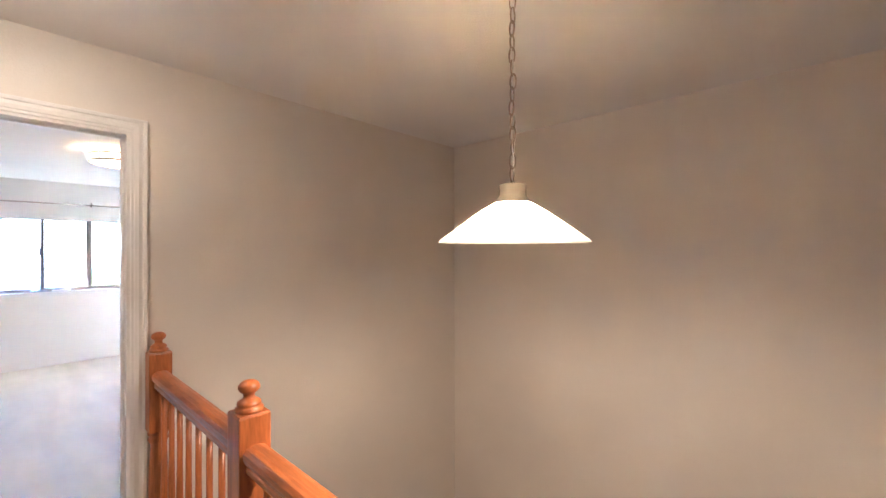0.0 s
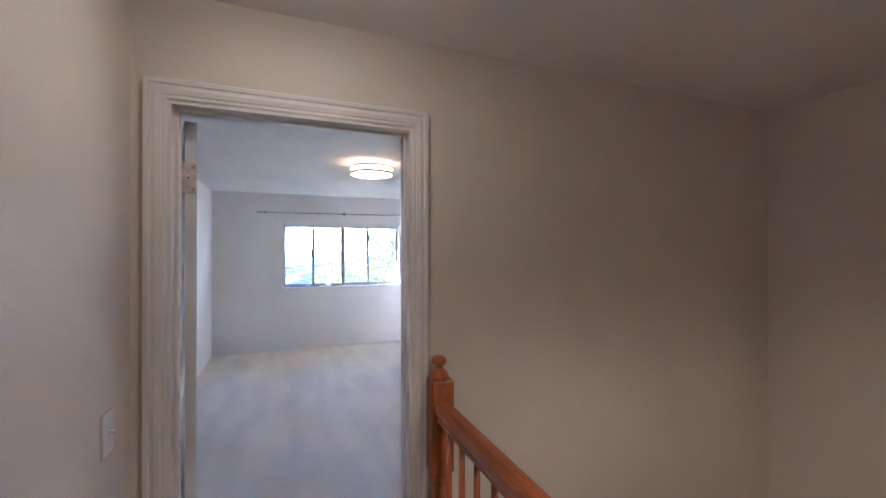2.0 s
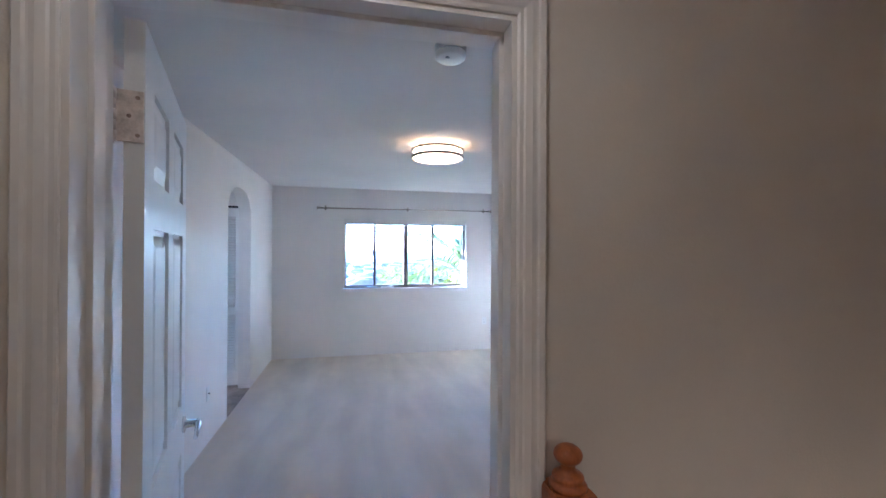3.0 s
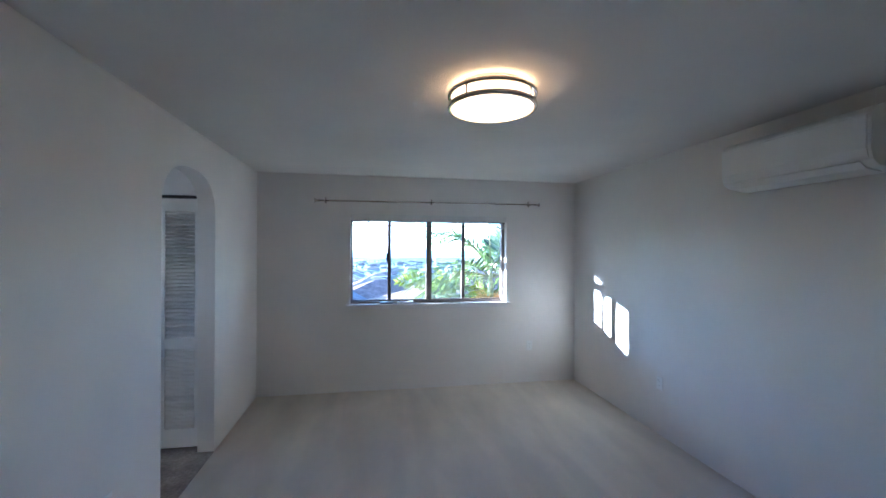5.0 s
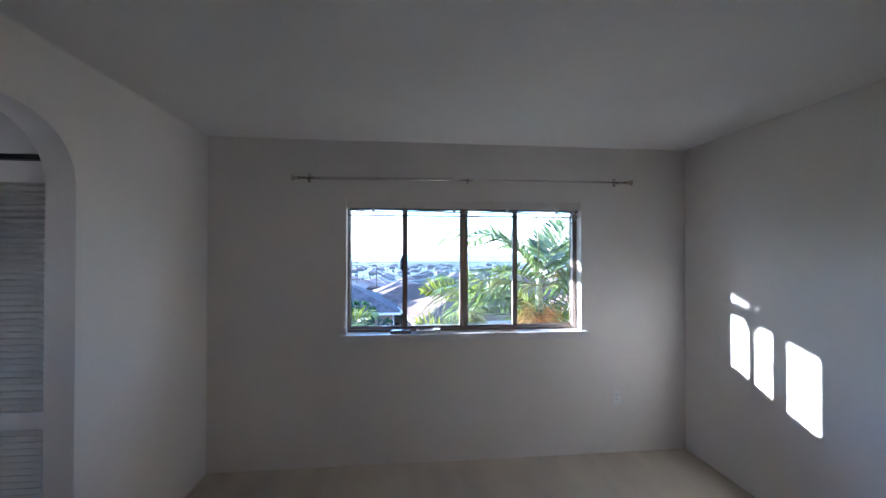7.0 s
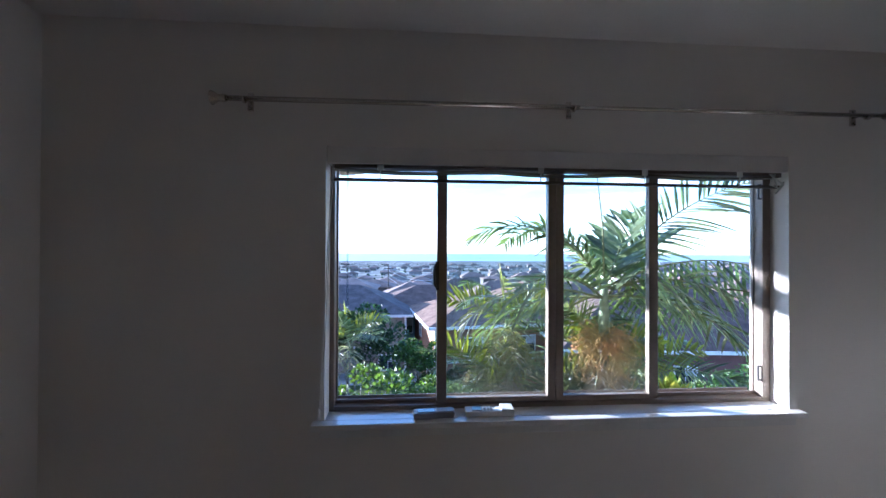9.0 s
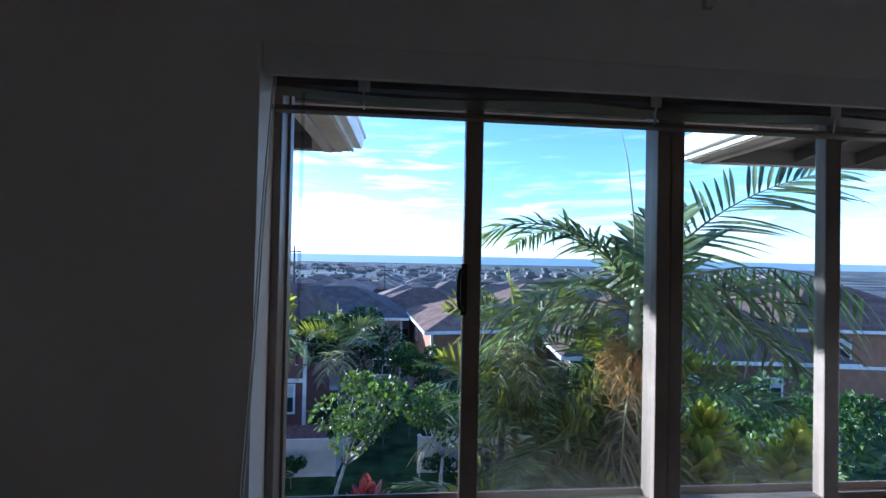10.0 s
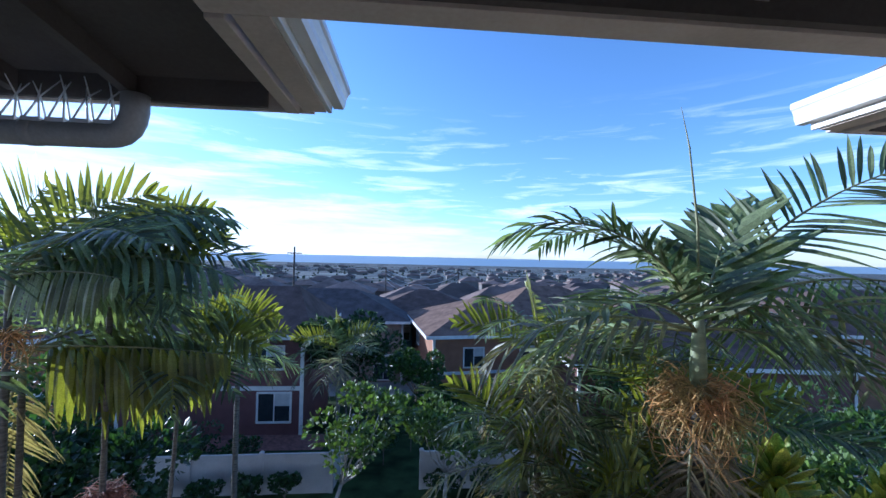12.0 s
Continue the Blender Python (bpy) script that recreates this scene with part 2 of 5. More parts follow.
M_PIPE = mat("downspout_paint", (0.40, 0.39, 0.38), 0.45, var=0.08, scale=6)
M_SPIKE = mat("bird_spike", (0.78, 0.78, 0.78), 0.3, var=0.03)
M_STUCCO = mat("stucco", (0.46, 0.38, 0.30), 0.85, var=0.07, scale=2, bump=0.4, bscale=90)

# ---- mesh helpers ----


def box(bm, x0, x1, y0, y1, z0, z1, bevel=0.0):
    r = bmesh.ops.create_cube(bm, size=1, matrix=Matrix.LocRotScale(((x0 + x1) / 2, (y0 + y1) / 2, (z0 + z1) / 2), None, (x1 - x0, y1 - y0, z1 - z0)))
    if bevel:
        edges = list({e for v in r["verts"] for e in v.link_edges})
        bmesh.ops.bevel(bm, geom=edges, offset=bevel, segments=2, affect="EDGES", profile=0.6)
    return r["verts"]


def lathe(bm, profile, seg=32, at=(0, 0, 0), cap=True):
    rings = []
    for r, z in profile:
        rings.append([bm.verts.new((at[0] + r * math.cos(2 * math.pi * i / seg), at[1] + r * math.sin(2 * math.pi * i / seg), at[2] + z)) for i in range(seg)])
    for a, b in zip(rings, rings[1:]):
        for i in range(seg):
            f = bm.faces.new((a[i], a[(i + 1) % seg], b[(i + 1) % seg], b[i]))
            f.smooth = True
    if cap:
        bm.faces.new(rings[0][::-1])
        bm.faces.new(rings[-1])


def tube(bm, pts, radii, seg=8, cap=True):
    pts = [Vector(p) for p in pts]
    if not isinstance(radii, (list, tuple)):
        radii = [radii] * len(pts)
    rings = []
    side = None
    for i, p in enumerate(pts):
        d = (pts[min(i + 1, len(pts) - 1)] - pts[max(i - 1, 0)]).normalized()
        if side is None:
            side = d.orthogonal().normalized()
        side = (side - d * side.dot(d)).normalized()
        up = d.cross(side)
        rings.append([bm.verts.new(p + radii[i] * (math.cos(2 * math.pi * k / seg) * side + math.sin(2 * math.pi * k / seg) * up)) for k in range(seg)])
    for a, b in zip(rings, rings[1:]):
        for k in range(seg):
            f = bm.faces.new((a[k], a[(k + 1) % seg], b[(k + 1) % seg], b[k]))
            f.smooth = True
    if cap:
        bm.faces.new(rings[0][::-1])
        bm.faces.new(rings[-1])


def prism(bm, outline, axis, a, b):
    """A solid with the given 2D outline, pushed along an axis from a to b."""
    def p3(u, v, w):
        return {"x": (w, u, v), "y": (u, w, v), "z": (u, v, w)}[axis]
    lo = [bm.verts.new(p3(u, v, a)) for u, v in outline]
    hi = [bm.verts.new(p3(u, v, b)) for u, v in outline]
    n = len(outline)
    bm.faces.new(lo)
    bm.faces.new(hi[::-1])
    for i in range(n):
        bm.faces.new((lo[i], hi[i], hi[(i + 1) % n], lo[(i + 1) % n]))


def mesh_of(name, bm, material):
    bmesh.ops.recalc_face_normals(bm, faces=bm.faces)
    me = bpy.data.meshes.new(name)
    bm.to_mesh(me)
    bm.free()
    me.materials.append(material)
    return me


def part(name, bm, material, parent=None, label=""):
    ob = new(name, mesh_of(name, bm, material))
    if parent:
        ob.parent = parent
    return tagged(ob, label) if label else ob


def thing(name, label, category, group="", at=(0, 0, 0), turn=(0, 0, 0)):
    ob = new(name)
    ob.empty_display_size = 0.1
    ob.matrix_world = pose(*at, *turn)
    return tagged(ob, label, category, group)


def structure(name, boxes, material, label, category="wall", bevel=0.0):
    bm = bmesh.new()
    for b in boxes:
        box(bm, *b, bevel=bevel)
    return tagged(part(name, bm, material), label, category, kind="structure")


def boxpart(name, b, material, parent, bevel=0.0, label=""):
    bm = bmesh.new()
    box(bm, *b, bevel=bevel)
    return part(name, bm, material, parent, label)


# ---- the rooms ----
CEIL, HALLC, WY, DY0, DY1 = 2.44, 2.376, 8.14, 2.909, 3.024
LX, RX = -0.523, 3.19
DL, DR, DTOP = 0.132, 0.946, 2.042
WL, WR, WB, WT = 0.465, 2.302, 0.965, 2.0
OUT = 8.33

structure("wall_door_side", [(LX - 0.1, DL, DY0, DY1, 0, CEIL), (DR, RX + 0.1, DY0, DY1, -2.8, CEIL), (DL, DR, DY0, DY1, DTOP, CEIL)], M_HALL, "warm white painted wall between stair landing and bedroom")
structure("wall_hall_left", [(-0.07, 0.043, -1.3, DY0, 0, CEIL)], M_HALL, "warm white painted landing wall with a light switch")
# Unseen wall added to stop daylight coming in under the landing.
structure("wall_stair_side", [(0.97, 1.085, -1.3, DY0, -2.8, -0.252)], M_HALL, "unseen warm white wall under the landing edge, keeping daylight out")
structure("wall_hall_right", [(3.11, 3.23, -1.3, DY0, -2.8, CEIL)], M_HALL, "warm white painted wall of the stairwell")
structure("wall_hall_back", [(-0.07, 3.23, -1.42, -1.3, -2.8, CEIL)], M_HALL, "warm white painted wall behind the landing")
structure("wall_bedroom_right", [(RX, RX + 0.12, DY1, OUT, 0, CEIL)], M_WALL, "white painted bedroom wall with a sun patch")
structure("wall_window", [(LX - 0.11, WL, WY, OUT, 0, CEIL), (WR, RX, WY, OUT, 0, CEIL), (WL, WR, WY, OUT, WT, CEIL), (WL, WR, WY, OUT, 0, WB - 0.02)], M_WALL, "white painted bedroom wall around the sliding window")

AY0, AY1, SPRING, RISE = 6.133, 6.96, 1.85, 0.315
bm = bmesh.new()
AX0 = LX - 0.123
box(bm, AX0, LX, DY1, AY0, 0, CEIL)
box(bm, AX0, LX, AY1, WY, 0, CEIL)
arc = []
for i in range(41):
    u = -1 + 2 * i / 40
    u = math.sin(u * math.pi / 2)
    arc.append(((AY0 + AY1) / 2 + u * (AY1 - AY0) / 2, SPRING + RISE * max(0.0, 1 - abs(u) ** 2.5) ** 0.4))
prism(bm, arc + [(AY1, CEIL), (AY0, CEIL)], "x", AX0, LX)
tagged(part("wall_bedroom_left", bm, M_WALL), "white painted bedroom wall with an arched opening", "wall", kind="structure")

structure("ceiling", [(-2.2, RX + 0.12, -1.42, OUT, CEIL, CEIL + 0.1)], M_CEIL, "off-white lightly textured painted ceiling", "ceiling")
structure("ceiling_landing", [(0.043, 3.11, -1.3, DY0, HALLC, CEIL)], M_CEIL, "off-white painted ceiling over the stair landing", "ceiling")
structure("floor_bedroom", [(LX, RX, DY0 + 0.03, WY, -0.25, 0)], M_CARPET, "beige cut-pile carpet with vacuum tracks", "floor")
structure("floor_landing", [(0.043, 1.09, -1.3, DY0 - 0.002, -0.25, 0), (DL, DR, DY0 - 0.01, DY0 + 0.03, -0.25, 0)], M_CARPET, "beige carpet of the stair landing", "floor")
structure("floor_stairwell", [(1.09, 3.11, -1.3, DY0, -2.9, -2.8)], M_CARPET, "beige carpet at the foot of the stairs", "floor")
structure("floor_alcove", [(-2.1, LX - 0.004, 4.7, 7.6, -0.25, 0.002)], M_VINYL, "brown sheet vinyl floor of the dressing alcove", "floor")
# The small unseen opening at x -2.1 is added to brighten the alcove.
structure("wall_alcove", [(-2.2, -2.1, 4.6, 5.68, 0, CEIL), (-2.2, -2.1, 6.12, 7.7, 0, CEIL), (-2.2, -2.1, 5.68, 6.12, 0, 1.41), (-2.2, -2.1, 5.68, 6.12, 1.81, CEIL), (-2.1, AX0, 4.6, 4.7, 0, CEIL), (-2.1, AX0, 7.6, 7.7, 0, CEIL), (-2.1, AX0, 7.015, 7.075, 2.035, CEIL)], M_WALL, "white painted walls of the dressing alcove, with an added light opening")

# door lining and casing
door_frame = tagged(new("door_frame"), "white painted moulded door casing around the bedroom doorway", "door frame", kind="structure")
JT = 0.018
boxpart("jamb", (DL, DL + JT, DY0 - 0.004, DY1 + 0.004, 0, DTOP - JT), M_TRIM, door_frame)
boxpart("jamb", (DR - JT, DR, DY0 - 0.004, DY1 + 0.004, 0, DTOP - JT), M_TRIM, door_frame)
boxpart("head_jamb", (DL, DR, DY0 - 0.004, DY1 + 0.004, DTOP - JT, DTOP), M_TRIM, door_frame)
boxpart("door_stop", (DL + JT, DL + JT + 0.011, 2.95, 2.985, 0, DTOP - JT - 0.011), M_TRIM, door_frame, 0.002)
boxpart("door_stop", (DR - JT - 0.011, DR - JT, 2.95, 2.985, 0, DTOP - JT - 0.011), M_TRIM, door_frame, 0.002)
boxpart("door_stop", (DL + JT, DR - JT, 2.95, 2.985, DTOP - JT - 0.011, DTOP - JT), M_TRIM, door_frame, 0.002)
# colonial profile: width from the opening outwards, thickness from the wall
PROF = [(0, 0), (0, 0.009), (0.004, 0.011), (0.012, 0.011), (0.016, 0.014), (0.030, 0.016), (0.040, 0.013), (0.044, 0.013), (0.047, 0.018), (0.058, 0.019), (0.062, 0.016), (0.064, 0)]


def casing(wall_y, out):
    """Three mitred legs of casing on one face of the wall."""
    inset = 0.006
    xl, xr, zt = DL + inset, DR - inset, DTOP - inset
    legs = []
    for leg in ("left", "top", "right"):
        bm = bmesh.new()
        ends = []
        for e in (0, 1):
            ring = []
            for w, d in PROF:
                y = wall_y + out * d
                if leg == "left":
                    ring.append((xl - w, y, 0 if e == 0 else zt + w))
                elif leg == "right":
                    ring.append((xr + w, y, 0 if e == 0 else zt + w))
                else:
                    ring.append(((xl - w) if e == 0 else (xr + w), y, zt + w))
            ends.append([bm.verts.new(p) for p in ring])
        n = len(PROF)
        for i in range(n):
            bm.faces.new((ends[0][i], ends[0][(i + 1) % n], ends[1][(i + 1) % n], ends[1][i]))
        bm.faces.new(ends[0])
        bm.faces.new(ends[1][::-1])
        legs.append(part("casing_" + ("head" if leg == "top" else "leg"), bm, M_TRIM, door_frame))
    return legs


casing(DY0, -1)
casing(DY1, 1)
boxpart("strike_plate", (DR - JT - 0.0015, DR - JT + 0.001, 2.992, 3.018, 0.89, 0.96), M_NICKEL, door_frame)

# ---- bedroom door, standing open ----


def panel_door(name, width, height, thick, panels, material):
    """A moulded panel door in its own plane: x along the width, y through the thickness."""
    door = thing(name, "white painted six-panel interior door standing open", "door")
    xs = [0, 0.105, width / 2 - 0.05, width / 2 + 0.05, width - 0.105, width]
    zs = [0]
    for a, b in panels:
        zs += [a, b]
    zs.append(height)
    core = 0.010
    boxpart("door_core", (0, width, -thick / 2 + core, thick / 2 - core, 0, height), material, door)
    for s in (-1, 1):
        y0, y1 = (-thick / 2, -thick / 2 + core) if s < 0 else (thick / 2 - core, thick / 2)
        for i in range(0, len(zs), 2):
            boxpart("rail", (0, width, y0, y1, zs[i], zs[i + 1]), material, door)
        for a, b in panels:
            for x0, x1 in ((xs[0], xs[1]), (xs[2], xs[3]), (xs[4], xs[5])):
                boxpart("stile", (x0, x1, y0, y1, a, b), material, door)
    for s in (-1, 1):
        for a, b in panels:
            for x0, x1 in ((xs[1], xs[2]), (xs[3], xs[4])):
                bm = bmesh.new()
                g = 0.013
                base, top = s * (thick / 2 - core), s * (thick / 2 - 0.002)
                lo = [bm.verts.new((x, base, z)) for x, z in ((x0 + g, a + g), (x1 - g, a + g), (x1 - g, b - g), (x0 + g, b - g))]
                g2 = g + 0.03
                hi = [bm.verts.new((x, top, z)) for x, z in ((x0 + g2, a + g2), (x1 - g2, a + g2), (x1 - g2, b - g2), (x0 + g2, b - g2))]
                bm.faces.new(hi)
                for i in range(4):
                    bm.faces.new((lo[i], lo[(i + 1) % 4], hi[(i + 1) % 4], hi[i]))
                part("raised_panel", bm, material, door)
    return door


bed_door = panel_door("door_bedroom", 0.775, 2.0, 0.035, ((0.22, 0.82), (0.98, 1.58), (1.69, 1.89)), M_DOOR)
bed_door.matrix_world = pose(0.176, 3.05, 0.012, 0, 0, 105.0)
for side in (-1, 1):
    bm = bmesh.new()
    y = side * 0.0175
    lathe_pts = [(y, 0.028), (y + side * 0.008, 0.028), (y + side * 0.012, 0.014), (y + side * 0.045, 0.012)]
    tube(bm, [(0.715, p, 0.90) for p, r in lathe_pts], [r for p, r in lathe_pts], 20)
    tube(bm, [(0.723, y + side * 0.045, 0.90), (0.695, y + side * 0.05, 0.902), (0.655, y + side * 0.05, 0.898), (0.605, y + side * 0.048, 0.888)], [0.011, 0.011, 0.009, 0.007], 12)
    part("lever_handle", bm, M_CHROME, bed_door, "chrome lever handle")
boxpart("latch_plate", (0.774, 0.7762, -0.012, 0.012, 0.90, 0.96), M_NICKEL, bed_door)
for z in (0.22, 1.75):
    bm = bmesh.new()
    for k in range(5):
        tube(bm, [(-0.005, 0.036, z + 0.021 * k), (-0.005, 0.036, z + 0.021 * k + 0.0195)], 0.0085 - 0.0008 * (k % 2), 12)
    tube(bm, [(-0.005, 0.036, z - 0.004), (-0.005, 0.036, z + 0.108)], 0.0055, 10)
    box(bm, -0.0042, -0.0002, -0.016, 0.034, z, z + 0.104, 0.001)
    hinge = part("hinge", bm, M_HINGE, bed_door, "paint-covered butt hinge")
    for dz, dy in ((0.014, -0.006), (0.052, 0.008), (0.090, -0.006)):
        bm = bmesh.new()
        tube(bm, [(-0.0038, dy, z + dz), (-0.0052, dy, z + dz)], 0.0042, 8)
        part("screw", bm, M_SCREW, hinge)

# ---- railing along the stairwell ----
RAILX = 1.035


def newel(at):
    post = thing("newel_post", "stained oak newel post with a turned ball finial", "newel post", "landing railing", at)
    bm = bmesh.new()
    h = 0.043
    box(bm, -h, h, -h, h, 0.0, 0.30, 0.004)
    lathe(bm, [(0.036, 0.30), (0.041, 0.312), (0.036, 0.325), (0.03, 0.335), (0.034, 0.37), (0.038, 0.47), (0.035, 0.60), (0.030, 0.675), (0.034, 0.688), (0.041, 0.703), (0.034, 0.716), (0.041, 0.730), (0.036, 0.742)], 24)
    box(bm, -h, h, -h, h, 0.742, 1.084, 0.004)
    # bevelled shoulders
    top = [(h, 1.084), (0.0395, 1.088)]
    for (a, z0), (b, z1) in zip(top, top[1:]):
        lo = [bm.verts.new((x * a * 0.97, y * a * 0.97, z0 - 0.002)) for x, y in ((-1, -1), (1, -1), (1, 1), (-1, 1))]
        hi = [bm.verts.new((x * b, y * b, z1)) for x, y in ((-1, -1), (1, -1), (1, 1), (-1, 1))]
        for i in range(4):
            bm.faces.new((lo[i], lo[(i + 1) % 4], hi[(i + 1) % 4], hi[i]))
        bm.faces.new(hi)
    part("post", bm, M_OAK, post)
    bm = bmesh.new()
    ball = [(0.031, 1.085), (0.037, 1.089), (0.038, 1.096), (0.034, 1.101), (0.029, 1.103), (0.032, 1.108), (0.031, 1.114), (0.024, 1.119), (0.017, 1.123), (0.0145, 1.129), (0.0155, 1.135)]
    for i in range(9):
        a = -0.9 + i * (0.9 + math.pi / 2) / 8
        ball.append((max(0.002, 0.029 * math.cos(a)), 1.154 + 0.020 * math.sin(a)))
    lathe(bm, ball, 28)
    part("finial", bm, M_OAK, post)
    return post


newel((RAILX, 2.862, -0.016))
newel((RAILX, 1.877, -0.016))


def rail(y0, y1, z):
    r = thing("handrail", "stained oak handrail with a moulded profile", "handrail", "landing railing")
    prof = [(-0.024, 0), (0.024, 0), (0.026, 0.014), (0.024, 0.022), (0.031, 0.032), (0.034, 0.044), (0.033, 0.056), (0.024, 0.066), (0.010, 0.0705), (-0.010, 0.0705), (-0.024, 0.066), (-0.033, 0.056), (-0.034, 0.044), (-0.031, 0.032), (-0.024, 0.022), (-0.026, 0.014)]
    bm = bmesh.new()
    prism(bm, [(x, z + h) for x, h in prof], "y", y0, y1)
    for v in bm.verts:
        v.co.x += RAILX
    part("rail", bm, M_OAKR, r)
    return r


RZ = 0.922
rail(1.877 + 0.043, 2.862 - 0.043, RZ)
rail(-0.9, 1.877 - 0.043, RZ - 0.003)
newel((RAILX, -0.94, 0))


def baluster():
    b = thing("baluster", "slim stained oak baluster under the handrail", "baluster", "landing balusters", (RAILX, 2.765, 0))
    bm = bmesh.new()
    box(bm, -0.016, 0.016, -0.016, 0.016, 0.0, 0.25, 0.002)
    lathe(bm, [(0.013, 0.25), (0.016, 0.258), (0.012, 0.268), (0.0145, 0.33), (0.0135, 0.5), (0.0105, 0.70), (0.010, RZ)], 12)
    part("spindle", bm, M_OAK, b)
    return b


first = baluster()
for i in range(1, 8):
    copy_thing(first, pose(RAILX, 2.765 - 0.113 * i, 0))
for i in range(22):
    c = copy_thing(first, pose(RAILX, 1.76 - 0.113 * i, -0.003))

# ---- pendant lamp over the stairwell ----
pend = thing("pendant_lamp", "lit pendant lamp, white glass cone shade on a chain", "pendant lamp", "", (*PEND, -0.016))
bm = bmesh.new()
outer = [(0.194, 1.556), (0.191, 1.561), (0.158, 1.585), (0.118, 1.614), (0.085, 1.637), (0.060, 1.652), (0.046, 1.660), (0.036, 1.662)]
inner = [(0.034, 1.657), (0.044, 1.655), (0.058, 1.647), (0.083, 1.632), (0.116, 1.609), (0.156, 1.580), (0.188, 1.558), (0.194, 1.556)]
lathe(bm, outer + inner, 56, cap=False)
part("shade", bm, M_SHADE, pend, "white alabaster glass shade")
bm = bmesh.new()
lathe(bm, [(0.048, 1.655), (0.048, 1.661), (0.040, 1.672), (0.036, 1.676), (0.036, 1.704), (0.033, 1.707), (0.010, 1.708), (0.006, 1.716)], 32)
part("cap", bm, M_NICKEL, pend, "brushed nickel cap")
bm = bmesh.new()
lathe(bm, [(0.014, 1.655), (0.016, 1.62), (0.024, 1.605), (0.028, 1.585), (0.022, 1.568), (0.008, 1.561)], 20)
part("light_bulb", bm, M_DOME, pend)
link = bmesh.new()
ring = []
for i in range(21):
    a = 2 * math.pi * i / 20
    ring.append((0.0082 * math.cos(a), 0, 0.0205 * math.sin(a)))
tube(link, ring, 0.0024, 6, cap=False)
link_mesh = mesh_of("chain_link", link, M_CHAIN)
z, k = 1.735, 0
while z < 2.35:
    o = new("chain_link", link_mesh)
    o.parent = pend
    o.matrix_local = pose(0.002 * math.sin(k * 2.1), 0.0015 * math.cos(k * 1.3), z, 0, 0, 90 * (k % 2) + 12 * math.sin(k))
    z += 0.0345
    k += 1
bm = bmesh.new()
tube(bm, [(0.004 * math.sin(i * 1.7), 0.004 * math.cos(i * 1.7), 1.71 + i * 0.0335) for i in range(20)], 0.0022, 6)
part("flex", bm, M_CORD, pend)
bm = bmesh.new()
lathe(bm, [(0.010, 2.346), (0.05, 2.366), (0.062, 2.381), (0.064, HALLC + 0.0155)], 28)
part("canopy", bm, M_CHAIN, pend)

# landing ceiling light
hl = thing("ceiling_light", "round flush ceiling light with lit white glass dome", "ceiling light", "", (0.550, 2.36, 0))
bm = bmesh.new()
lathe(bm, [(0.142, HALLC), (0.145, 2.366), (0.145, 2.352), (0.138, 2.346), (0.128, 2.35)], 40)
part("base_ring", bm, M_NICKEL, hl)
bm = bmesh.new()
lathe(bm, [(0.131, 2.353), (0.128, 2.340), (0.113, 2.322), (0.085, 2.308), (0.046, 2.300), (0.003, 2.297)], 40)
part("dome", bm, M_DOME, hl)


def plate(name, label, category, m, kind_of, material=M_PLASTIC):
    """A wall plate in the xz plane, its face towards -y."""
    p = thing(name, label, category)
    bm = bmesh.new()
    box(bm, -0.035, 0.035, -0.006, 0, -0.057, 0.057, 0.003)
    part("plate", bm, material, p)
    if kind_of == "switch":
        boxpart("toggle_seat", (-0.006, 0.006, -0.0075, -0.005, -0.013, 0.013), material, p)
        bm = bmesh.new()
        box(bm, -0.004, 0.004, -0.020, -0.006, 0.0, 0.008, 0.001)
        part("toggle", bm, material, p)
    elif kind_of == "outlet":
        for s in (-1, 1):
            bm = bmesh.new()
            box(bm, -0.017, 0.017, -0.008, -0.005, s * 0.0195 - 0.0135, s * 0.0195 + 0.0135, 0.003)
            rec = part("receptacle", bm, material, p)
            for x in (-0.0065, 0.0065):
                boxpart("slot", (x - 0.0012, x + 0.0012, -0.0084, -0.0078, s * 0.0195 - 0.002, s * 0.0195 + 0.006), M_DARKPL, rec)
    else:
        bm = bmesh.new()
        tube(bm, [(0, -0.005, 0), (0, -0.016, 0)], 0.005, 10)
        part("jack", bm, M_DARKPL, p)
    for z in ((-0.03, 0.03) if kind_of != "outlet" else (0,)):
        bm = bmesh.new()
        tube(bm, [(0, -0.0055, z), (0, -0.0075, z)], 0.0028, 8)
        part("screw", bm, material, p)
    p.matrix_world = m
    return p


plate("light_switch", "white toggle light switch plate on the landing wall", "light switch", pose(0.043, 2.735, 1.078, 0, 0, 90), "switch")
plate("wall_outlet", "white duplex power outlet under the window", "wall outlet", pose(2.60, WY, 0.445), "outlet")
plate("wall_outlet", "white duplex power outlet beside the sun patch", "wall outlet", pose(RX, 6.63, 0.45, 0, 0, -90), "outlet")
plate("cable_plate", "white cable jack plate beside the arched opening", "wall outlet", pose(LX, 5.64, 0.40, 0, 0, 90), "jack")

# smoke detector
sd = thing("smoke_detector", "round white plastic smoke detector on the ceiling", "smoke detector", "", (1.018, 3.837, 0))
bm = bmesh.new()
lathe(bm, [(0.070, CEIL), (0.070, 2.420), (0.066, 2.417), (0.003, 2.417)], 36)
part("base", bm, M_PLASTIC, sd)
bm = bmesh.new()
lathe(bm, [(0.060, 2.418), (0.060, 2.411)], 36)
part("vent_gap", bm, M_GREYPL, sd, "dark vent slot round the housing")
bm = bmesh.new()
lathe(bm, [(0.003, 2.4115), (0.067, 2.4115), (0.069, 2.408), (0.066, 2.392), (0.058, 2.385), (0.003, 2.383)], 36)
part("cover", bm, M_PLASTIC, sd)
bm = bmesh.new()
